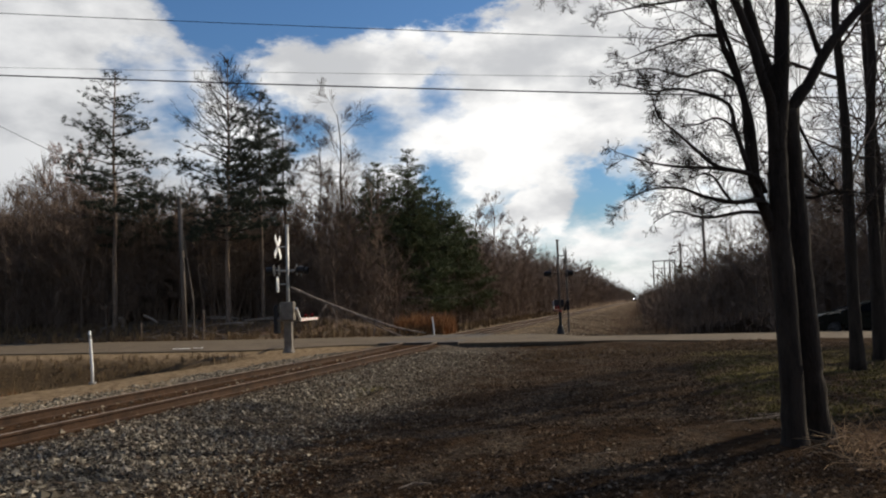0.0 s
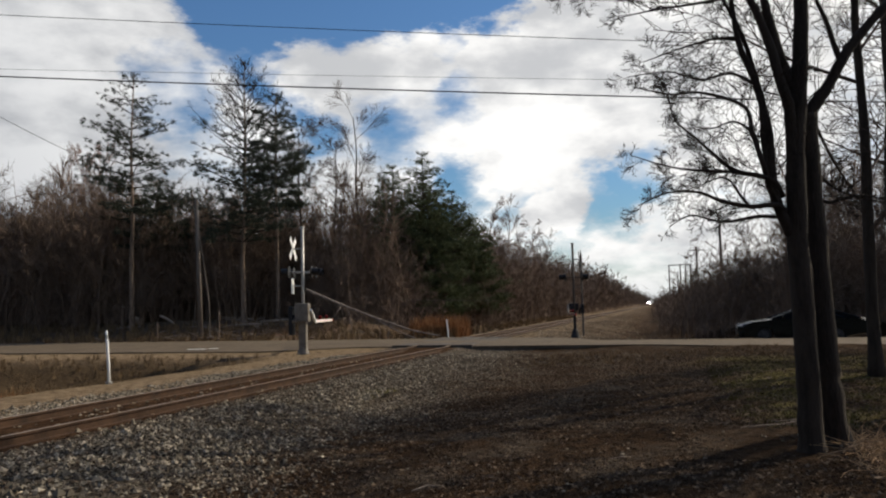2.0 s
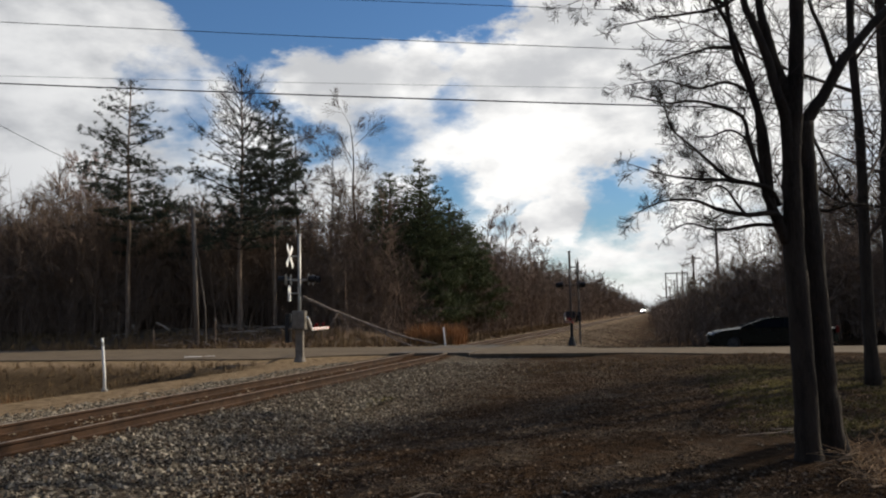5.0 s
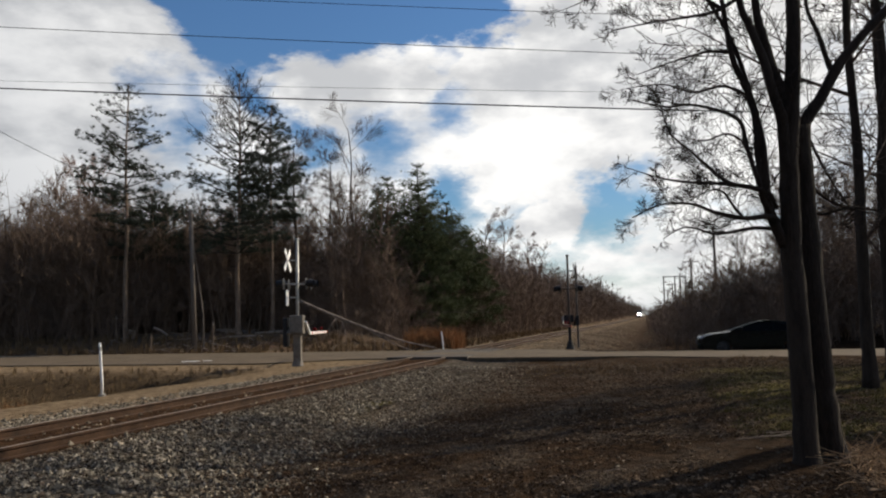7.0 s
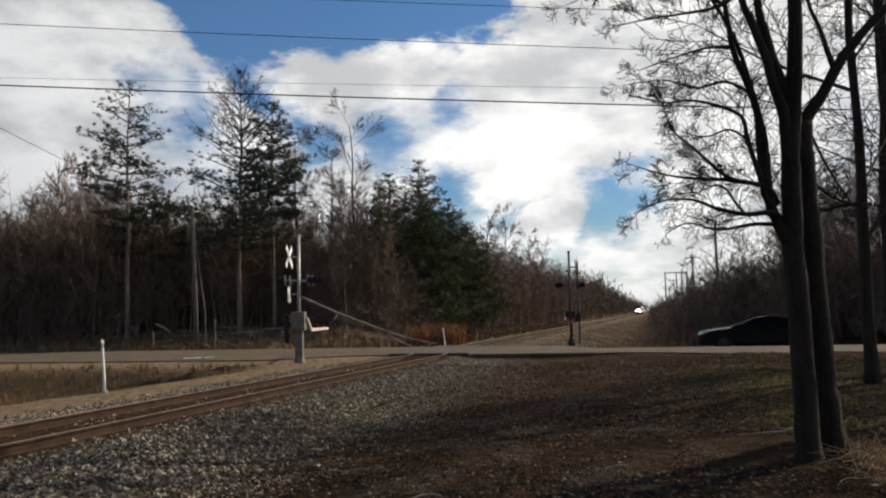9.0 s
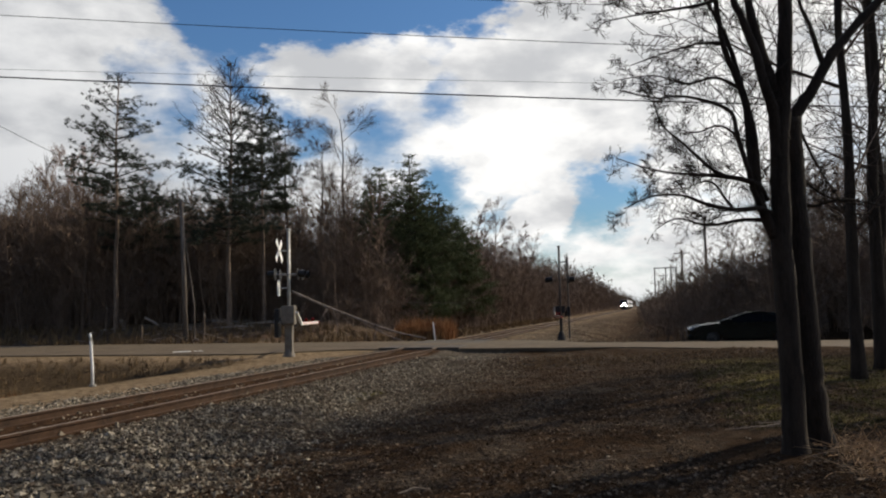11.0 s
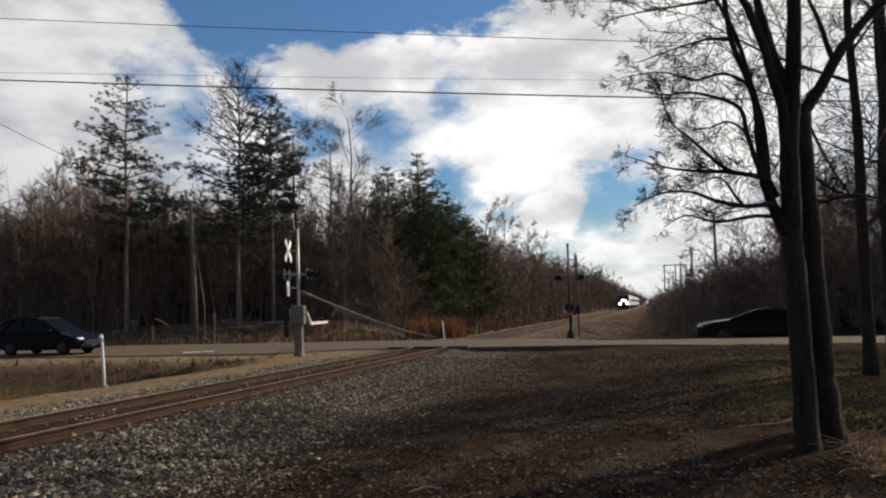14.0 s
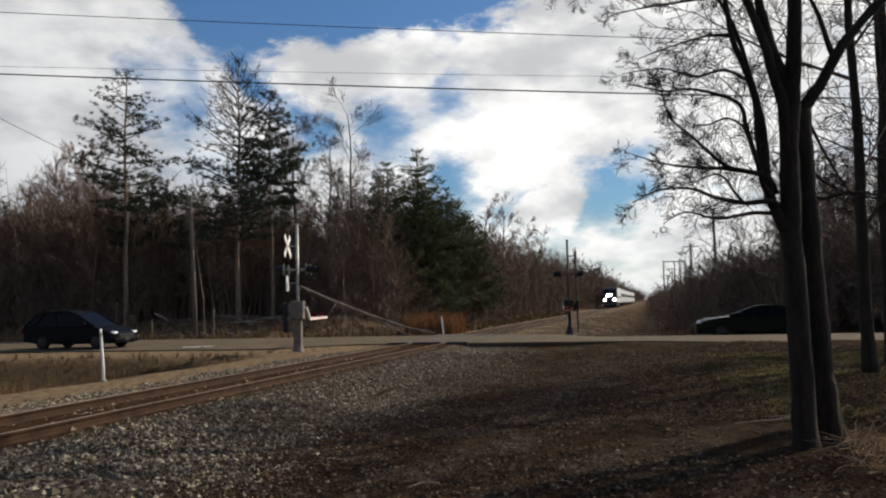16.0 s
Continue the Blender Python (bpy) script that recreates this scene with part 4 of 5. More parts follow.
cable("overhead_cable", (-42.7, 15.5, 11.25), (36.6, 36.7, 7.05), 0.55, 0.024, "thick black overhead cable")
cable("overhead_cable", (-42.9, 15.5, 13.6), (36.8, 36.7, 8.5), 0.5, 0.013, "thin black overhead cable")
cable("overhead_cable", (-53, 20, 13.6), (46, 46, 9.6), 0.5, 0.008, "thin black overhead cable")
cable("overhead_cable", (-42.9, 15.5, 14.9), (36.8, 36.7, 9.9), 0.5, 0.011, "thin black overhead cable")
# no cable: a thin fallen sapling, built with the cable shape
cable("low_wire", (-18.6, 46.5, 2.40), (-9.6, 46.5, 1.95), 0.12, 0.014, "thin grey fallen sapling lying low before the brush")
cable("overhead_cable", (-41.0, 35.6, 15.9), (-27.2, 42.4, 8.2), 0.5, 0.016, "slack black cable running to the pole")

# ---------------------------------------------------------------- fallen wood


def fallen_trunk():
    rng = random.Random(8)
    s = thing("fallen_trunk", (-18.5, 41.6, -0.1), "grey fallen tree trunk leaning in the brush", "fallen tree")
    m = Mesh()
    limb(m, [(-1.3, 0.5, 2.9), (0.3, 0.4, 2.22), (2.4, 0.2, 1.42), (4.5, 0.1, 0.68), (5.7, 0.0, 0.36), (6.9, -0.1, 0.14)], 0.085, 0.04, rng, 0, k=8)
    part("trunk", m, DEADWOOD, s, smooth=True)
    m = Mesh()
    limb(m, [(2.8, 0.15, 1.26), (4.4, 0.0, 0.44), (5.6, -0.2, 0.0)], 0.045, 0.03, rng, 0, k=7)
    part("limb", m, DEADWOOD, s, smooth=True)
    for i in range(12):
        x = rng.uniform(0.8, 5.8)
        z = 2.32 - 0.37 * x
        g = Mesh()
        grow(g, (x, 0, z), (rng.uniform(-0.2, 0.7), rng.uniform(-0.5, 0.3), rng.uniform(-0.9, 0.1)), rng.uniform(0.8, 1.8), 0.03, 1, rng, lift=-0.05, kids=3, tip=0.008)
        part("branch", g, DEADWOOD, s)


fallen_trunk()
rng = random.Random(19)
for i in range(70):
    x, y = rng.choice((rng.uniform(-36, -19), rng.uniform(-29, -23))), 42.0 + 6.0 * rng.random() ** 1.6
    s = Mesh()
    a = rng.uniform(0, 6.28)
    ln, r = rng.uniform(0.4, 2.4), rng.uniform(0.016, 0.055)
    d = Vector((math.cos(a), math.sin(a) * 0.5, rng.uniform(0.0, 0.35)))
    z = ground_z(x, y) + 0.06
    q = Vector((x, y, z))
    s.tube([q, q + d * ln * 0.5 + Vector((0, 0, rng.uniform(0, 0.1))), q + d * ln], [r, r * 0.9, r * 0.5], 6)
    tagged(new("branch", s.data("branch", PINE_BARK if i % 3 == 0 else DEADWOOD)), "dead branch lying at the edge of the woods", "branch", "dead branches")


def stump(x, y, h, r, seed, label):
    """A broken stem: bark below, a splintered pale top."""
    rng = random.Random(seed)
    s = thing("stump", (x, y, ground_z(x, y)), label, "stump", "stumps")
    m = Mesh()
    limb(m, [(0, 0, -0.1), (r * 0.1, 0, h * 0.5), (r * 0.3, 0, h)], r, r * 0.85, rng, 0, k=9, flare=r * 0.4)
    part("trunk", m, PINE_BARK, s, smooth=True)
    top = Mesh()
    for k in range(7):
        a = k * 0.9
        q = Vector((r * 0.3 + math.cos(a) * r * 0.5, math.sin(a) * r * 0.5, h - 0.05))
        top.tube([q, q + Vector((rng.uniform(-0.05, 0.05), 0, rng.uniform(0.08, 0.3)))], [r * 0.4, r * 0.08], 5)
    part("broken_top", top, BARK_PALE, s, "pale splintered wood")


stump(-35.6, 46.5, 1.25, 0.13, 1, "tall broken stump with pale splintered top")
stump(-34.3, 46.3, 0.45, 0.30, 2, "wide broken stump among dead branches")
stump(-30.6, 43.3, 0.85, 0.06, 3, "thin snapped sapling beside the road")
stump(-26.3, 43.4, 1.5, 0.07, 4, "snapped sapling beside the wooden pole")
for x, y, h, ln, a, rise in ((-31.2, 45.2, 1.2, 1.6, -25, -0.6), (-34.6, 45.9, 0.7, 1.8, 8, 0.1), (-25.2, 45.5, 0.75, 2.2, 4, 0.05), (-24.0, 46.6, 0.95, 2.4, -6, 0.1)):
    d = Vector((math.cos(radians(a)), math.sin(radians(a)), rise * 0.5)) * ln / 2
    q = Vector((x, y, h))
    m = Mesh().tube([q - d, q + Vector((0, 0, 0.04)), q + d], [0.075, 0.07, 0.05], 8)
    tagged(new("log", m.data("log", BARK_PALE)), "pale barkless log lying on the brush pile", "log", "logs on the bank")

# ---------------------------------------------------------------- vehicles
CAR_DARK = surface("dark_car_paint", (0.0025, 0.003, 0.005), (0.005, 0.006, 0.009), 3.0, 0.30, 0.0, bump=0.0, spec=0.07)
CAR_GREEN = surface("dark_green_car_paint", (0.003, 0.005, 0.005), (0.006, 0.009, 0.008), 3.0, 0.22, 0.0, bump=0.0, spec=0.2)
CAR_GLASS = surface("car_glass", (0.002, 0.0025, 0.003), (0.005, 0.005, 0.006), 3.0, 0.25, 0.0, bump=0.0, spec=0.08)
TYRE = surface("tyre", (0.010, 0.010, 0.010), (0.024, 0.023, 0.022), 8.0, 0.9, bump=0.3)
RIM = surface("alloy_rim", (0.03, 0.03, 0.031), (0.07, 0.07, 0.07), 6.0, 0.5, 0.5, bump=0.02)
HEADLAMP = surface("headlamp_glass", (0.55, 0.57, 0.6), (0.8, 0.82, 0.85), 6.0, 0.12, 0.0, bump=0.02, emit=((1.0, 0.97, 0.9), 0.25))
CLEAR = surface("lamp_glass", (0.35, 0.36, 0.38), (0.55, 0.56, 0.58), 6.0, 0.15, 0.2, bump=0.02)
TAIL = surface("tail_lamp", (0.07, 0.006, 0.005), (0.11, 0.01, 0.008), 6.0, 0.2, bump=0.02)


def arch(x, r, z0, n=7):
    """Points over a wheel, from the back to the front."""
    return [(x - r * math.cos(math.pi * i / n), z0 + r * math.sin(math.pi * i / n)) for i in range(n + 1)]


def car(name, label, length, width, height, wheels, belt, cabin, paint, lamp, nose, tail, roof_rails=False, rad=0.33):
    """A car along +x with its front at x = 0. cabin: (foot of windscreen, top of it, end of roof, foot of rear window)."""
    c = thing(name, (0, 0, 0), label, "car")
    fx, rx = wheels
    z0 = 0.22
    low = [(-length, z0 + 0.12)] + arch(rx, rad + 0.05, z0) + arch(fx, rad + 0.05, z0) + [(-0.10, z0), (-0.02, z0 + 0.16)]
    top = [(0.0, 0.50)] + nose + [(cabin[0] + 0.02, belt), (cabin[3] - 0.02, belt)] + tail + [(-length, 0.5)]
    body = Mesh().prism(low + top, -width / 2, width / 2, 0.075, 0.30)
    part("body", body, paint, c, smooth=False)
    a, b, d, e = cabin
    roof = height
    side = [(a, belt - 0.02), (b, roof - 0.05), (b - 0.25, roof - 0.005), ((b + d) / 2, roof), (d + 0.2, roof - 0.03), (d, roof - 0.09), (e, belt - 0.02)]
    g = Mesh().prism(side, -width / 2 + 0.07, width / 2 - 0.07, 0.03, 0.05)
    for q in g.v:
        q.y *= 1 - 0.24 * max(0, q.z - belt) / (roof - belt)
    part("cabin_glass", g, CAR_GLASS, c, "dark tinted window glass")
    r = Mesh().prism([(b + 0.02, roof - 0.055), (b - 0.25, roof + 0.008), ((b + d) / 2, roof + 0.014), (d + 0.2, roof - 0.015), (d - 0.03, roof - 0.085), ((b + d) / 2, roof - 0.05)],
                     -width * 0.385, width * 0.385, 0.02, 0.05)
    part("roof", r, paint, c)
    for s in (-1, 1):
        y0, y1 = s * (width / 2 - 0.075), s * (width * 0.375)
        for x0, x1 in ((a, b), (e, d - 0.05), ((a + e) / 2 - 0.05, (b + d) / 2 - 0.1), (e + 0.55, d + 0.35)):
            part("pillar", Mesh().tube([(x0, y0, belt - 0.02), (x1, y1, roof - 0.06)], [0.045, 0.035], 6), paint, c)
        part("mirror", Mesh().box((a - 0.42, s * (width / 2 + 0.09), belt + 0.07), (0.13, 0.2, 0.15), 0.04), paint, c)
        for x in (a - 1.15, a - 2.0):
            part("door_handle", Mesh().box((x, s * (width / 2 + 0.012), belt - 0.1), (0.2, 0.03, 0.035), 0.01), paint, c)
        part("headlight", Mesh().box((-0.20, s * (width / 2 - 0.25), 0.70), (0.28, 0.24, 0.10), 0.045), lamp, c, "clear glass headlight")
        part("tail_light", Mesh().box((-length + 0.05, s * (width / 2 - 0.15), 0.85), (0.12, 0.22, 0.28), 0.03), TAIL, c, "red tail light")
        part("sill", Mesh().box(((fx + rx) / 2, s * (width / 2 - 0.05), z0 + 0.05), (fx - rx - 2 * rad - 0.15, 0.1, 0.1), 0.02), BLACK, c)
        if roof_rails:
            part("roof_rail", Mesh().tube([(b - 0.35, s * width * 0.34, roof + 0.01), (b - 0.5, s * width * 0.34, roof + 0.06), (d + 0.4, s * width * 0.34, roof + 0.05), (d + 0.2, s * width * 0.34, roof)],
                                          [0.018] * 4, 6), BLACK, c)
        for x in wheels:
            w = part("wheel", Mesh().disc((0, 0, 0), rad, 0.21, "y", 22), TYRE, c, "black rubber tyre", at=(x, s * (width / 2 - 0.12), rad))
            part("rim", Mesh().disc((0, s * 0.095, 0), rad * 0.66, 0.04, "y", 18), RIM, w, "grey alloy rim")
            for k in range(5):
                ang = 2 * math.pi * k / 5
                part("spoke", Mesh().tube([(0, s * 0.12, 0), (math.cos(ang) * rad * 0.6, s * 0.115, math.sin(ang) * rad * 0.6)], [0.04, 0.03], 5), RIM, w)
    part("grille", Mesh().box((-0.02, 0, 0.52), (0.06, width * 0.55, 0.2), 0.02), BLACK, c, "black grille")
    part("bumper", Mesh().box((-0.08, 0, 0.36), (0.2, width * 0.92, 0.2), 0.06), paint, c)
    part("number_plate", Mesh().box((0.015, 0, 0.4), (0.02, 0.32, 0.12), 0.004), RIM, c, "plain dark number plate")
    return c


wagon = car("estate_car", "dark blue-black estate car waiting on the road", 4.90, 1.80, 1.66, (-0.92, -3.75), 1.0, (-1.05, -2.2, -4.10, -4.80), CAR_DARK, HEADLAMP,
            [(-0.03, 0.62), (-0.12, 0.72), (-0.32, 0.82), (-0.62, 0.91)], [(-4.86, 0.95), (-4.91, 0.75)], True, 0.33)
sedan = car("saloon_car", "dark green saloon car waiting on the road", 5.0, 1.82, 1.37, (-0.95, -3.75), 0.97, (-1.3, -2.35, -3.5, -4.55), CAR_GREEN, CLEAR,
            [(-0.03, 0.66), (-0.16, 0.78), (-0.45, 0.87), (-0.95, 0.93)], [(-4.75, 0.98), (-4.98, 0.88)], False, 0.32)

# ---------------------------------------------------------------- train
LOCO_DARK = surface("locomotive_dark", (0.012, 0.013, 0.016), (0.03, 0.032, 0.038), 2.0, 0.4, 0.1, bump=0.02)
LOCO_GREY = surface("locomotive_silver", (0.50, 0.51, 0.53), (0.68, 0.69, 0.71), 1.0, 0.4, 0.2, bump=0.02)
COACH = surface("coach_steel", (0.46, 0.47, 0.49), (0.64, 0.65, 0.67), 1.0, 0.4, 0.3, bump=0.05, stretch=(0.2, 1, 6))
BEAM = surface("headlight_beam", (0.9, 0.9, 0.85), (1, 1, 0.95), 1.0, 0.2, emit=((1.0, 0.97, 0.90), 60.0))


def locomotive():
    s = thing("locomotive", (0, 0, 0), "silver passenger locomotive with dark nose and bright headlights", "locomotive", turn=-90)
    hull = [(-21.5, 1.0), (-1.2, 1.0), (-0.25, 1.2), (-0.15, 2.2), (-0.7, 2.9), (-1.9, 4.05), (-2.6, 4.35), (-21.5, 4.35)]
    part("body", Mesh().prism(hull, -1.5, 1.5, 0.05, 0.35), LOCO_GREY, s, "silver painted body")
    nose = [(-2.2, 0.98), (-1.15, 0.98), (-0.2, 1.18), (-0.1, 2.22), (-0.66, 2.94), (-1.87, 4.1), (-2.5, 4.4), (-2.7, 4.4)]
    part("nose", Mesh().prism(nose, -1.53, 1.53, 0.05, 0.36), LOCO_DARK, s, "dark blue-black nose")
    for y in (-0.62, 0.62):
        part("windscreen", Mesh().box((-1.27, y, 3.52), (0.05, 1.05, 0.85), 0.03, Matrix.Rotation(radians(-46), 3, "Y")), CAR_GLASS, s, "dark windscreen")
    for y, z, x, r in ((-0.28, 2.62, -0.40, 0.26), (0.28, 2.62, -0.40, 0.26), (-1.0, 1.75, -0.12, 0.24), (1.0, 1.75, -0.12, 0.24)):
        part("headlight", Mesh().disc((x, y, z), r, 0.16, "x", 14), BEAM, s, "bright white headlight")
    part("pilot", Mesh().prism([(-1.4, 0.25), (-0.3, 0.25), (-0.05, 0.6), (-0.15, 1.05), (-1.4, 1.05)], -1.35, 1.35, 0.05, 0.25), LOCO_DARK, s)
    part("stripe", Mesh().box((-11.5, 0, 2.3), (19, 3.04, 0.3), 0.01), LOCO_DARK, s, "dark stripe")
    part("fuel_tank", Mesh().box((-11, 0, 0.7), (6, 2.4, 0.8), 0.1), LOCO_DARK, s)
    for bx in (-4.5, -17.5):
        bogie = part("bogie", Mesh().box((bx, 0, 0.6), (4.2, 2.3, 0.5), 0.08), LOCO_DARK, s)
        for wx in (-1.3, 1.3):
            for y in (-0.75, 0.75):
                part("wheel", Mesh().disc((bx + wx, y, 0.51), 0.51, 0.13, "y", 16), RAIL_RUST, bogie)
    return s


def coach():
    s = thing("coach", (0, 0, 0), "silver passenger coach with dark windows behind the locomotive", "railway coach", "coaches of the train", turn=-90)
    part("body", Mesh().prism([(-25.6, 1.0), (-0.1, 1.0), (0, 1.1), (0, 3.7), (-0.3, 4.2), (-25.3, 4.2), (-25.7, 3.7), (-25.7, 1.1)], -1.52, 1.52, 0.04, 0.3), COACH, s)
    for k in range(14):
        for y in (-1.525, 1.525):
            part("window", Mesh().box((-2.2 - k * 1.65, y, 2.75), (1.1, 0.03, 0.75), 0.01), CAR_GLASS, s, "dark coach window")
    part("roof", Mesh().prism([(-25.4, 4.1), (-0.3, 4.1), (-0.6, 4.36), (-25.1, 4.36)], -1.1, 1.1, 0.02, 0.3), COACH, s)
    for bx in (-3.5, -22.2):
        bogie = part("bogie", Mesh().box((bx, 0, 0.6), (3.4, 2.2, 0.45), 0.08), LOCO_DARK, s)
        for wx in (-1.2, 1.2):
            for y in (-0.75, 0.75):
                part("wheel", Mesh().disc((bx + wx, y, 0.46), 0.46, 0.13, "y", 14), RAIL_RUST, bogie)
    return s


loco = locomotive()
first = coach()
coaches = [first] + [copy_thing(first, pose(0, 0, 0, 0, 0, -90)) for k in range(4)]

# ---------------------------------------------------------------- small things on the ground


def stones():
    """Loose ballast: each stone a small broken octahedron."""
    rng = np.random.default_rng(3)
    octa = np.array([(1, 0, 0), (-1, 0, 0), (0, 1, 0), (0, -1, 0), (0, 0, 1), (0, 0, -1)], float)
    faces = np.array([(0, 2, 4), (2, 1, 4), (1, 3, 4), (3, 0, 4), (2, 0, 5), (1, 2, 5), (3, 1, 5), (0, 3, 5)])
    pts = []
    n = 105000
    xs, ys, keep = rng.uniform(-12.0, 2.6, n), 3.0 + 25.0 * rng.random(n) ** 1.35, rng.random(n)
    for x, y, k in zip(xs, ys, keep):
        off = x - TRACK_X
        w = 1.0 if -2.6 < off < 3.6 else max(0.03, 1 - (abs(off) - 3.6) / 2.4) if off > 0 else 0.14
        w *= 0.75 + 0.9 * noise.noise((x * 0.45, y * 0.45, 9))
        if abs(off) < 1.05:
            w *= 0.06
        elif 1.05 < off < 1.5:
            w *= 0.3
        if k < w:
            z = ground_z(x, y)
            if abs(off) < 3.2:
                z = max(z, -0.21 - 0.11 * max(0, abs(off) - 1.9))
            pts.append((x, y, z))
    pts = np.array(pts)
    m = len(pts)
    size = rng.uniform(0.014, 0.037, (m, 1, 1)) * (1 + 0.5 * (rng.random((m, 1, 1)) > 0.9))
    size *= np.where(pts[:, 1] < 11, 1.3, 1.0)[:, None, None] * np.clip(1.75 - 0.24 * (pts[:, 0] - TRACK_X), 0.4, 1.0)[:, None, None]
    v = octa[None] * (1 + 0.45 * (rng.random((m, 6, 1)) - 0.5)) + 0.28 * (rng.random((m, 6, 3)) - 0.5)
    v = v * size * np.array([1.15, 1.0, 0.75]) * (0.7 + 0.6 * rng.random((m, 1, 3)))
    a = rng.uniform(0, 6.28, m)
    c, s = np.cos(a)[:, None], np.sin(a)[:, None]
    vx, vy = v[:, :, 0] * c - v[:, :, 1] * s, v[:, :, 0] * s + v[:, :, 1] * c
    v = np.stack([vx, vy, v[:, :, 2]], 2) + pts[:, None, :] + np.array([0, 0, 0.006])
    f = faces[None] + (np.arange(m) * 6)[:, None, None]
    stuff("ballast_stones", v.reshape(-1, 3), f.reshape(-1, 3), STONES, "loose grey ballast stones beside the rails", "gravel")


def litter():
    """Dead leaves and wood chips: small bent quads."""
    rng = np.random.default_rng(6)
    n = 110000
    x, y = rng.uniform(-8, 6.5, n), 3.0 + 24 * rng.random(n) ** 1.3
    keep = np.array([noise.noise((a * 0.35, b * 0.35, 3)) + 0.5 * noise.noise((a * 1.9, b * 1.9, 6)) > -0.42 for a, b in zip(x, y)])
    x, y = x[keep], y[keep]
    z = np.array([ground_z(a, b) for a, b in zip(x, y)]) + 0.012
    m = len(x)
    size = 0.004 + 0.022 * rng.random((m, 1)) ** 2.2
    a = rng.uniform(0, 6.28, (m, 1))
    ux, uy = np.cos(a) * size, np.sin(a) * size
    asp = rng.uniform(0.25, 0.9, (m, 1))
    corners = []
    for p, q in ((-1, -1), (1, -1), (1, 1), (-1, 1)):
        corners.append(np.concatenate([x[:, None] + ux * p - uy * q * asp, y[:, None] + uy * p + ux * q * asp, z[:, None] + rng.uniform(0, 0.03, (m, 1))], 1))
    v = np.stack(corners, 1).reshape(-1, 3)
    f = np.arange(m * 4).reshape(-1, 4)
    stuff("leaf_litter", v, f, LITTER, "dead leaves and wood chips on the dirt", "leaf litter")


def blades(name, area, count, h0, h1, material, label, lean=0.4, width=0.006, seed=1, clump=0.0, mask=None):
    """Grass: bent three-cornered blades in tufts."""
    rng = np.random.default_rng(seed)
    x0, x1, y0, y1 = area
    v, f = [], []
    tufts = max(1, count // 14)
    for i in range(tufts):
        cx, cy = rng.uniform(x0, x1), rng.uniform(y0, y1)
        if mask and not mask(cx, cy):
            continue
        h = rng.uniform(h0, h1)
        for k in range(14):
            x, y = cx + rng.normal(0, 0.05 + clump), cy + rng.normal(0, 0.05 + clump)
            z = ground_z(x, y) - 0.02
            a, l = rng.uniform(0, 6.28), rng.uniform(0.1, lean) * h
            dx, dy, hh = math.cos(a) * l, math.sin(a) * l, h * rng.uniform(0.5, 1.0)
            sx, sy = -math.sin(a) * width, math.cos(a) * width
            b = len(v)
            v += [(x - sx, y - sy, z), (x + sx, y + sy, z), (x + dx * 0.4 + sx * 0.7, y + dy * 0.4 + sy * 0.7, z + hh * 0.6),
                  (x + dx * 0.4 - sx * 0.7, y + dy * 0.4 - sy * 0.7, z + hh * 0.6), (x + dx, y + dy, z + hh)]
            f += [(b, b + 1, b + 2), (b, b + 2, b + 3), (b + 3, b + 2, b + 4)]
    stuff(name, np.array(v), np.array(f), material, label, "grass")


stones()


def bank_stones():
    """Coarse stones on the bank beyond the road."""
    rng = np.random.default_rng(14)
    octa = np.array([(1, 0, 0), (-1, 0, 0), (0, 1, 0), (0, -1, 0), (0, 0, 1), (0, 0, -1)], float)
    faces = np.array([(0, 2, 4), (2, 1, 4), (1, 3, 4), (3, 0, 4), (2, 0, 5), (1, 2, 5), (3, 1, 5), (0, 3, 5)])
    m = 4500
    x, y = rng.uniform(-12.5, 0.5, m), 41 + 80 * rng.random(m) ** 1.6
    z = np.array([ground_z(a, b) for a, b in zip(x, y)])
    z = np.where(abs(x - TRACK_X) < 2.6, np.maximum(z, -0.20), z)
    v = (octa[None] + 0.3 * (rng.random((m, 6, 3)) - 0.5)) * rng.uniform(0.018, 0.05, (m, 1, 1)) * (0.7 + 0.6 * rng.random((m, 1, 3)))
    v = v + np.stack([x, y, z], 1)[:, None, :]
    keep = abs(abs(x - TRACK_X) - 0.75) > 0.12
    v = v[keep]
    f = faces[None] + (np.arange(len(v)) * 6)[:, None, None]
    stuff("bank_stones", v.reshape(-1, 3), f.reshape(-1, 3), STONES, "coarse brown stones on the railway bank", "gravel")


bank_stones()
litter()
blades("dry_grass", (-26, -14.2, 14, 26.5), 11000, 0.1, 0.42, GRASS_DRY, "dry tan grass in the ditch beside the road", seed=2, width=0.008)
blades("russet_grass", (-21, -16.2, 15, 20), 1800, 0.35, 0.8, GRASS_RED, "russet dead weeds in the ditch", seed=21, width=0.007, lean=0.5)
blades("dry_grass", (-50, -14, 41, 46), 16000, 0.2, 0.7, GRASS_DRY, "dry grass at the edge of the woods", seed=3, width=0.014)
blades("russet_grass", (-14.0, -11.0, 43.4, 46.5), 4200, 0.9, 1.6, GRASS_RED, "tall russet dead grass beside the railway", seed=4, width=0.014, lean=0.3)
blades("dry_grass", (1.8, 3.2, 7.6, 9.6), 2200, 0.04, 0.13, GRASS_PALE, "pale dead grass at the foot of the tree", seed=5, lean=2.6, width=0.0035)


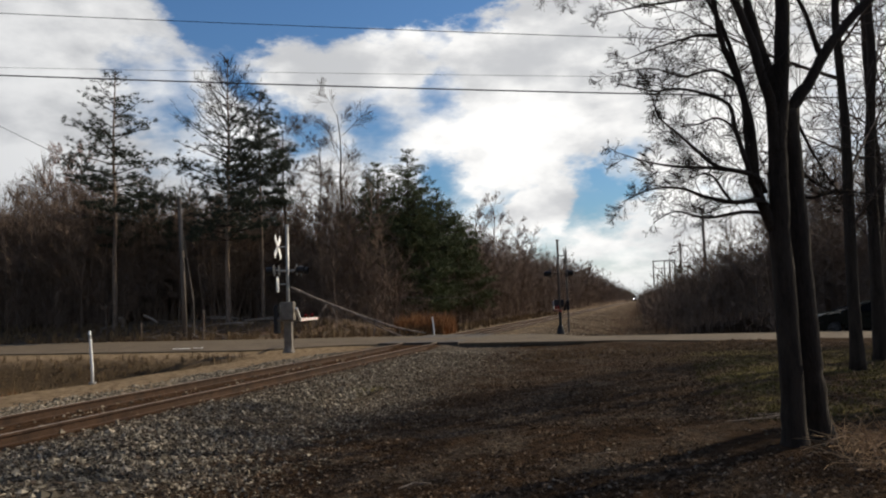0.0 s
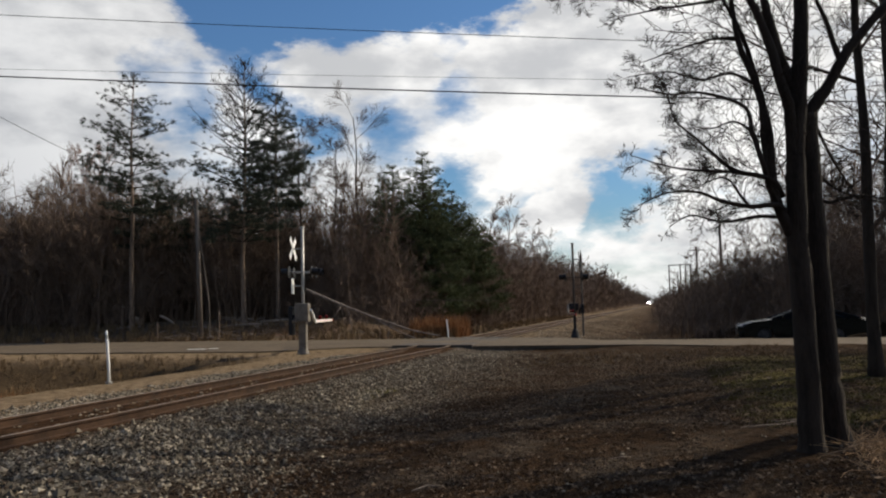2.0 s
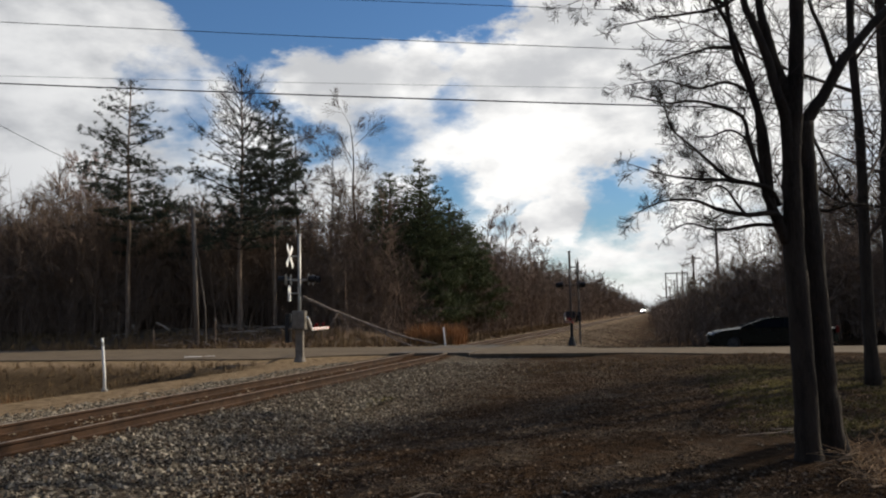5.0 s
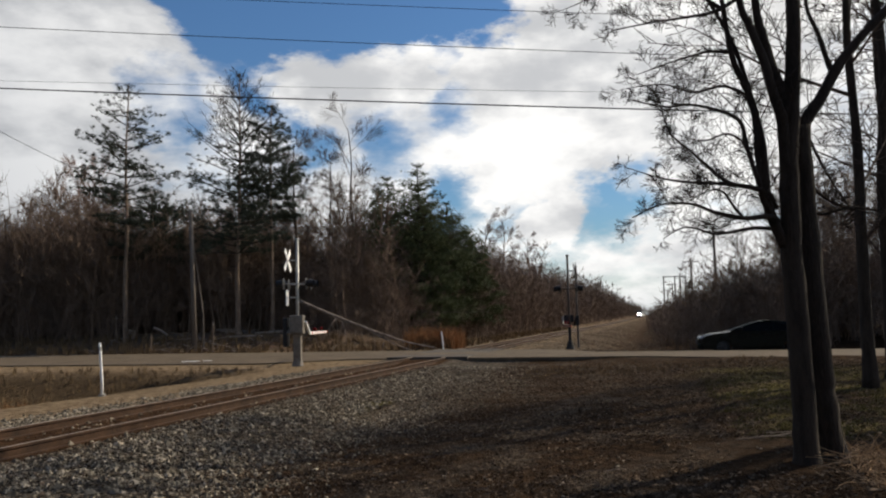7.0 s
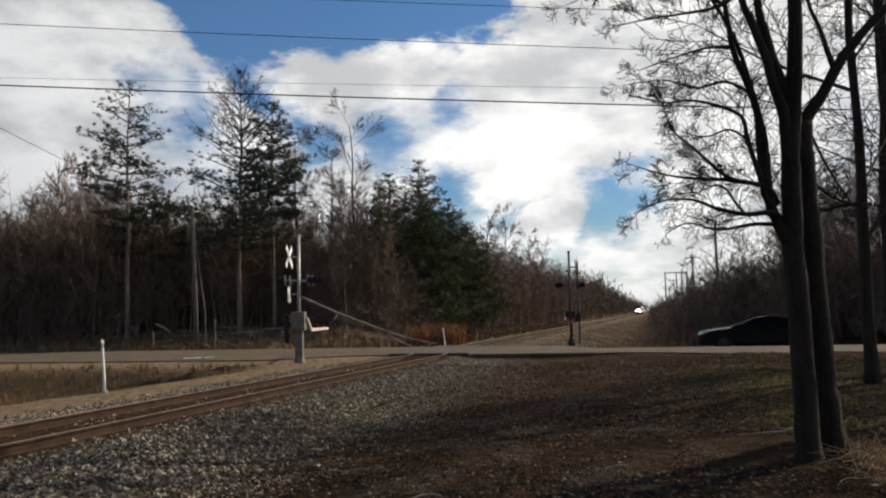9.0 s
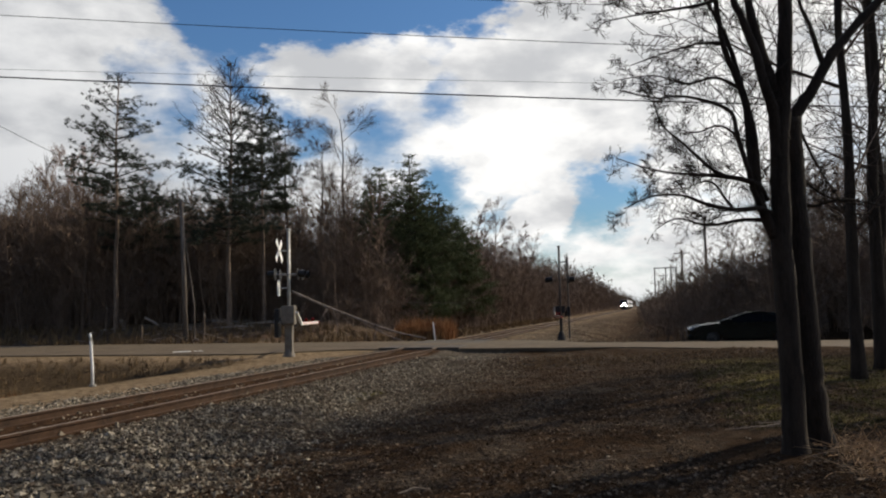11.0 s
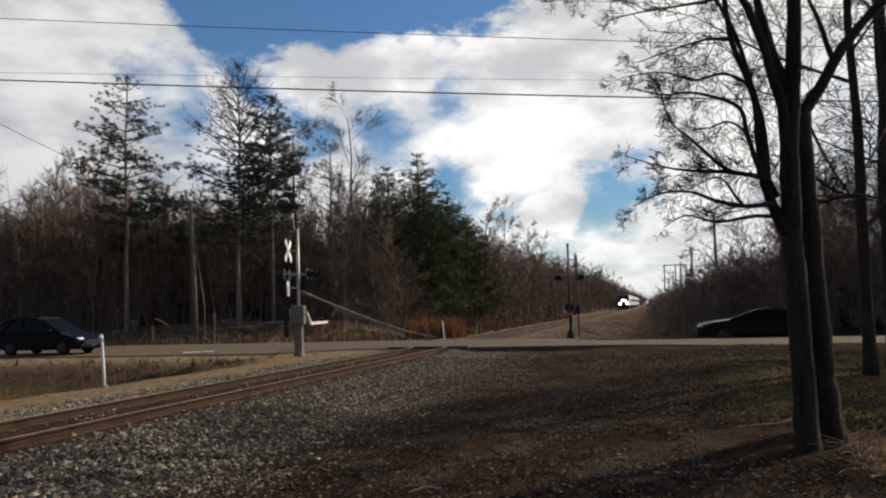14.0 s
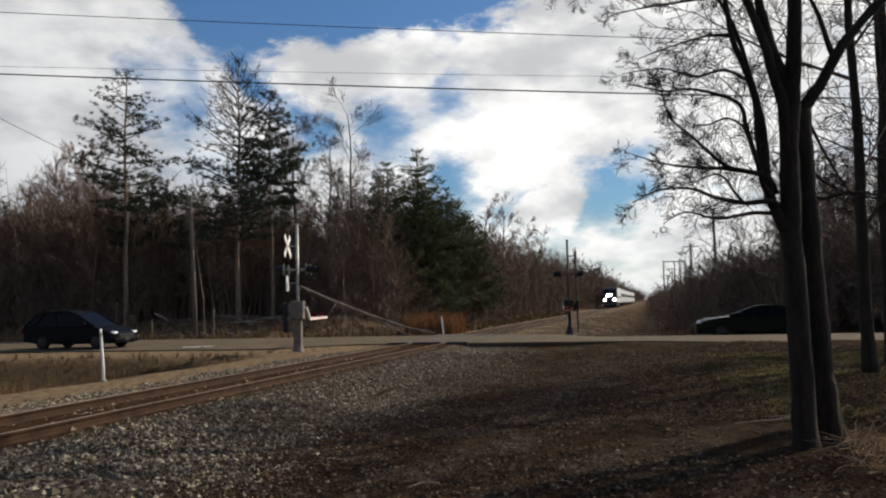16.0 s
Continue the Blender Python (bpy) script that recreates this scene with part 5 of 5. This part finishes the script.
def dead_weeds():
    """Dry canes and runners tangled at the foot of the near tree."""
    rng = random.Random(77)
    m = Mesh()
    for i in range(300):
        x, y = 1.72 + 1.3 * rng.random(), rng.uniform(7.7, 9.5)
        a, up = rng.uniform(0, 6.28), rng.random() ** 3
        ln = rng.uniform(0.15, 0.5)
        d = Vector((math.cos(a), math.sin(a), 0.15 + 1.6 * up)).normalized()
        q = Vector((x, y, ground_z(x, y) + 0.01 + 0.06 * rng.random()))
        pts = [q]
        for k in range(4):
            d = (d + Vector((rng.uniform(-1, 1), rng.uniform(-1, 1), rng.uniform(-0.9, 0.5))) * 0.3).normalized()
            pts.append(pts[-1] + d * ln / 4)
        r = rng.uniform(0.002, 0.005)
        m.tube(pts, [r, r, r * 0.9, r * 0.7, r * 0.4], 4, caps=False)
    weeds = m.data("dead_weeds", GRASS_PALE)
    tagged(new("dead_weeds", weeds), "tangled pale dead canes at the foot of the tree", "weeds", kind="stuff")


dead_weeds()
blades("green_grass", (1.0, 8.0, 10.5, 22), 24000, 0.03, 0.10, GRASS_GREEN, "short green grass beside the trees", seed=6, width=0.006, lean=0.8,
       mask=lambda x, y: noise.noise((x * 0.5, y * 0.5, 7)) > -0.15)
blades("dry_grass", (-4, 4, 24, 28.2), 5000, 0.05, 0.2, GRASS_DRY, "dry grass along the road edge", seed=7, width=0.006)
blades("dry_grass", (-14.0, -11.2, 41, 110), 9000, 0.15, 0.6, GRASS_DRY, "dry grass along the railway bank", seed=8, width=0.02)
for x, y, ln, a in ((3.35, 26.3, 0.45, 5), (0.75, 10.9, 0.10, 60), (1.25, 10.6, 0.8, 12), (1.65, 11.0, 0.7, -8), (1.5, 10.75, 0.5, 30), (-0.5, 9.1, 0.3, 20), (2.0, 17.0, 0.4, 40), (-1.0, 8.3, 0.25, 70)):
    d = Vector((math.cos(radians(a + 15)), math.sin(radians(a + 15)), 0)) * ln / 2
    q = Vector((x, y, ground_z(x, y) + 0.025))
    twig = Mesh().tube([q - d, q + Vector((0.02, -0.01, 0.015)), q + d], [0.004, 0.007, 0.003], 6)
    tagged(new("stick", twig.data("stick", DEADWOOD)), "pale bare stick on the dirt", "stick", "sticks on the dirt")
thin = thing("thin_post", (-4.3, 46.0, ground_z(-4.3, 46.0)), "thin dark steel post behind the far signal", "post")
part("post", Mesh().tube([(0, 0, -0.1), (0, 0, 4.6)], [0.06, 0.05], 8), POLE_WOOD, thin)
part("cap", Mesh().disc((0, 0, 4.62), 0.07, 0.06, "z", 8), POLE_WOOD, thin)
stick = Mesh().tube([(-2.32, 7.2, -0.16), (-2.2, 7.32, -0.13), (-2.06, 7.4, -0.15)], [0.007, 0.008, 0.005], 6)
tagged(new("stick", stick.data("stick", DEADWOOD)), "pale bare stick on the dirt", "stick")


# ---------------------------------------------------------------- movement


def motions():
    z_near, z_far = 0.005, -0.165
    rows = [(0.0, -75.0), (8.0, -46.0), (10.5, -36.6), (12.3, -29.0), (12.7, -27.5), (13.1, -25.9), (13.5, -24.5), (13.9, -23.35), (14.3, -22.55),
            (14.8, -22.1), (15.4, -21.6), (16.0, -21.3)]
    walk(wagon, [(t, pose(x - 1.35, 30.3, z_near)) for t, x in rows])
    rows = [(0.0, 6.5), (0.3, 5.5), (0.6, 4.75), (0.9, 4.22), (1.2, 3.75), (1.5, 3.45), (2.1, 3.1), (2.7, 2.75), (3.4, 2.53), (4.2, 2.28), (5.3, 2.0), (6.6, 1.76), (7.5, 1.71), (16.0, 1.71)]
    walk(sedan, [(t, pose(x * 0.977, 35.6, z_far, 0, 0, 180)) for t, x in rows])
    for k, ob in enumerate([loco] + coaches):
        back = 0 if k == 0 else 22.0 + 26.2 * (k - 1)
        walk(ob, [(t, pose(TRACK_X, 169 + 36.2 * (16 - t) + back, 0.0, 0, 0, -90)) for t in (0.0, 4.0, 8.0, 12.0, 16.0)])


motions()
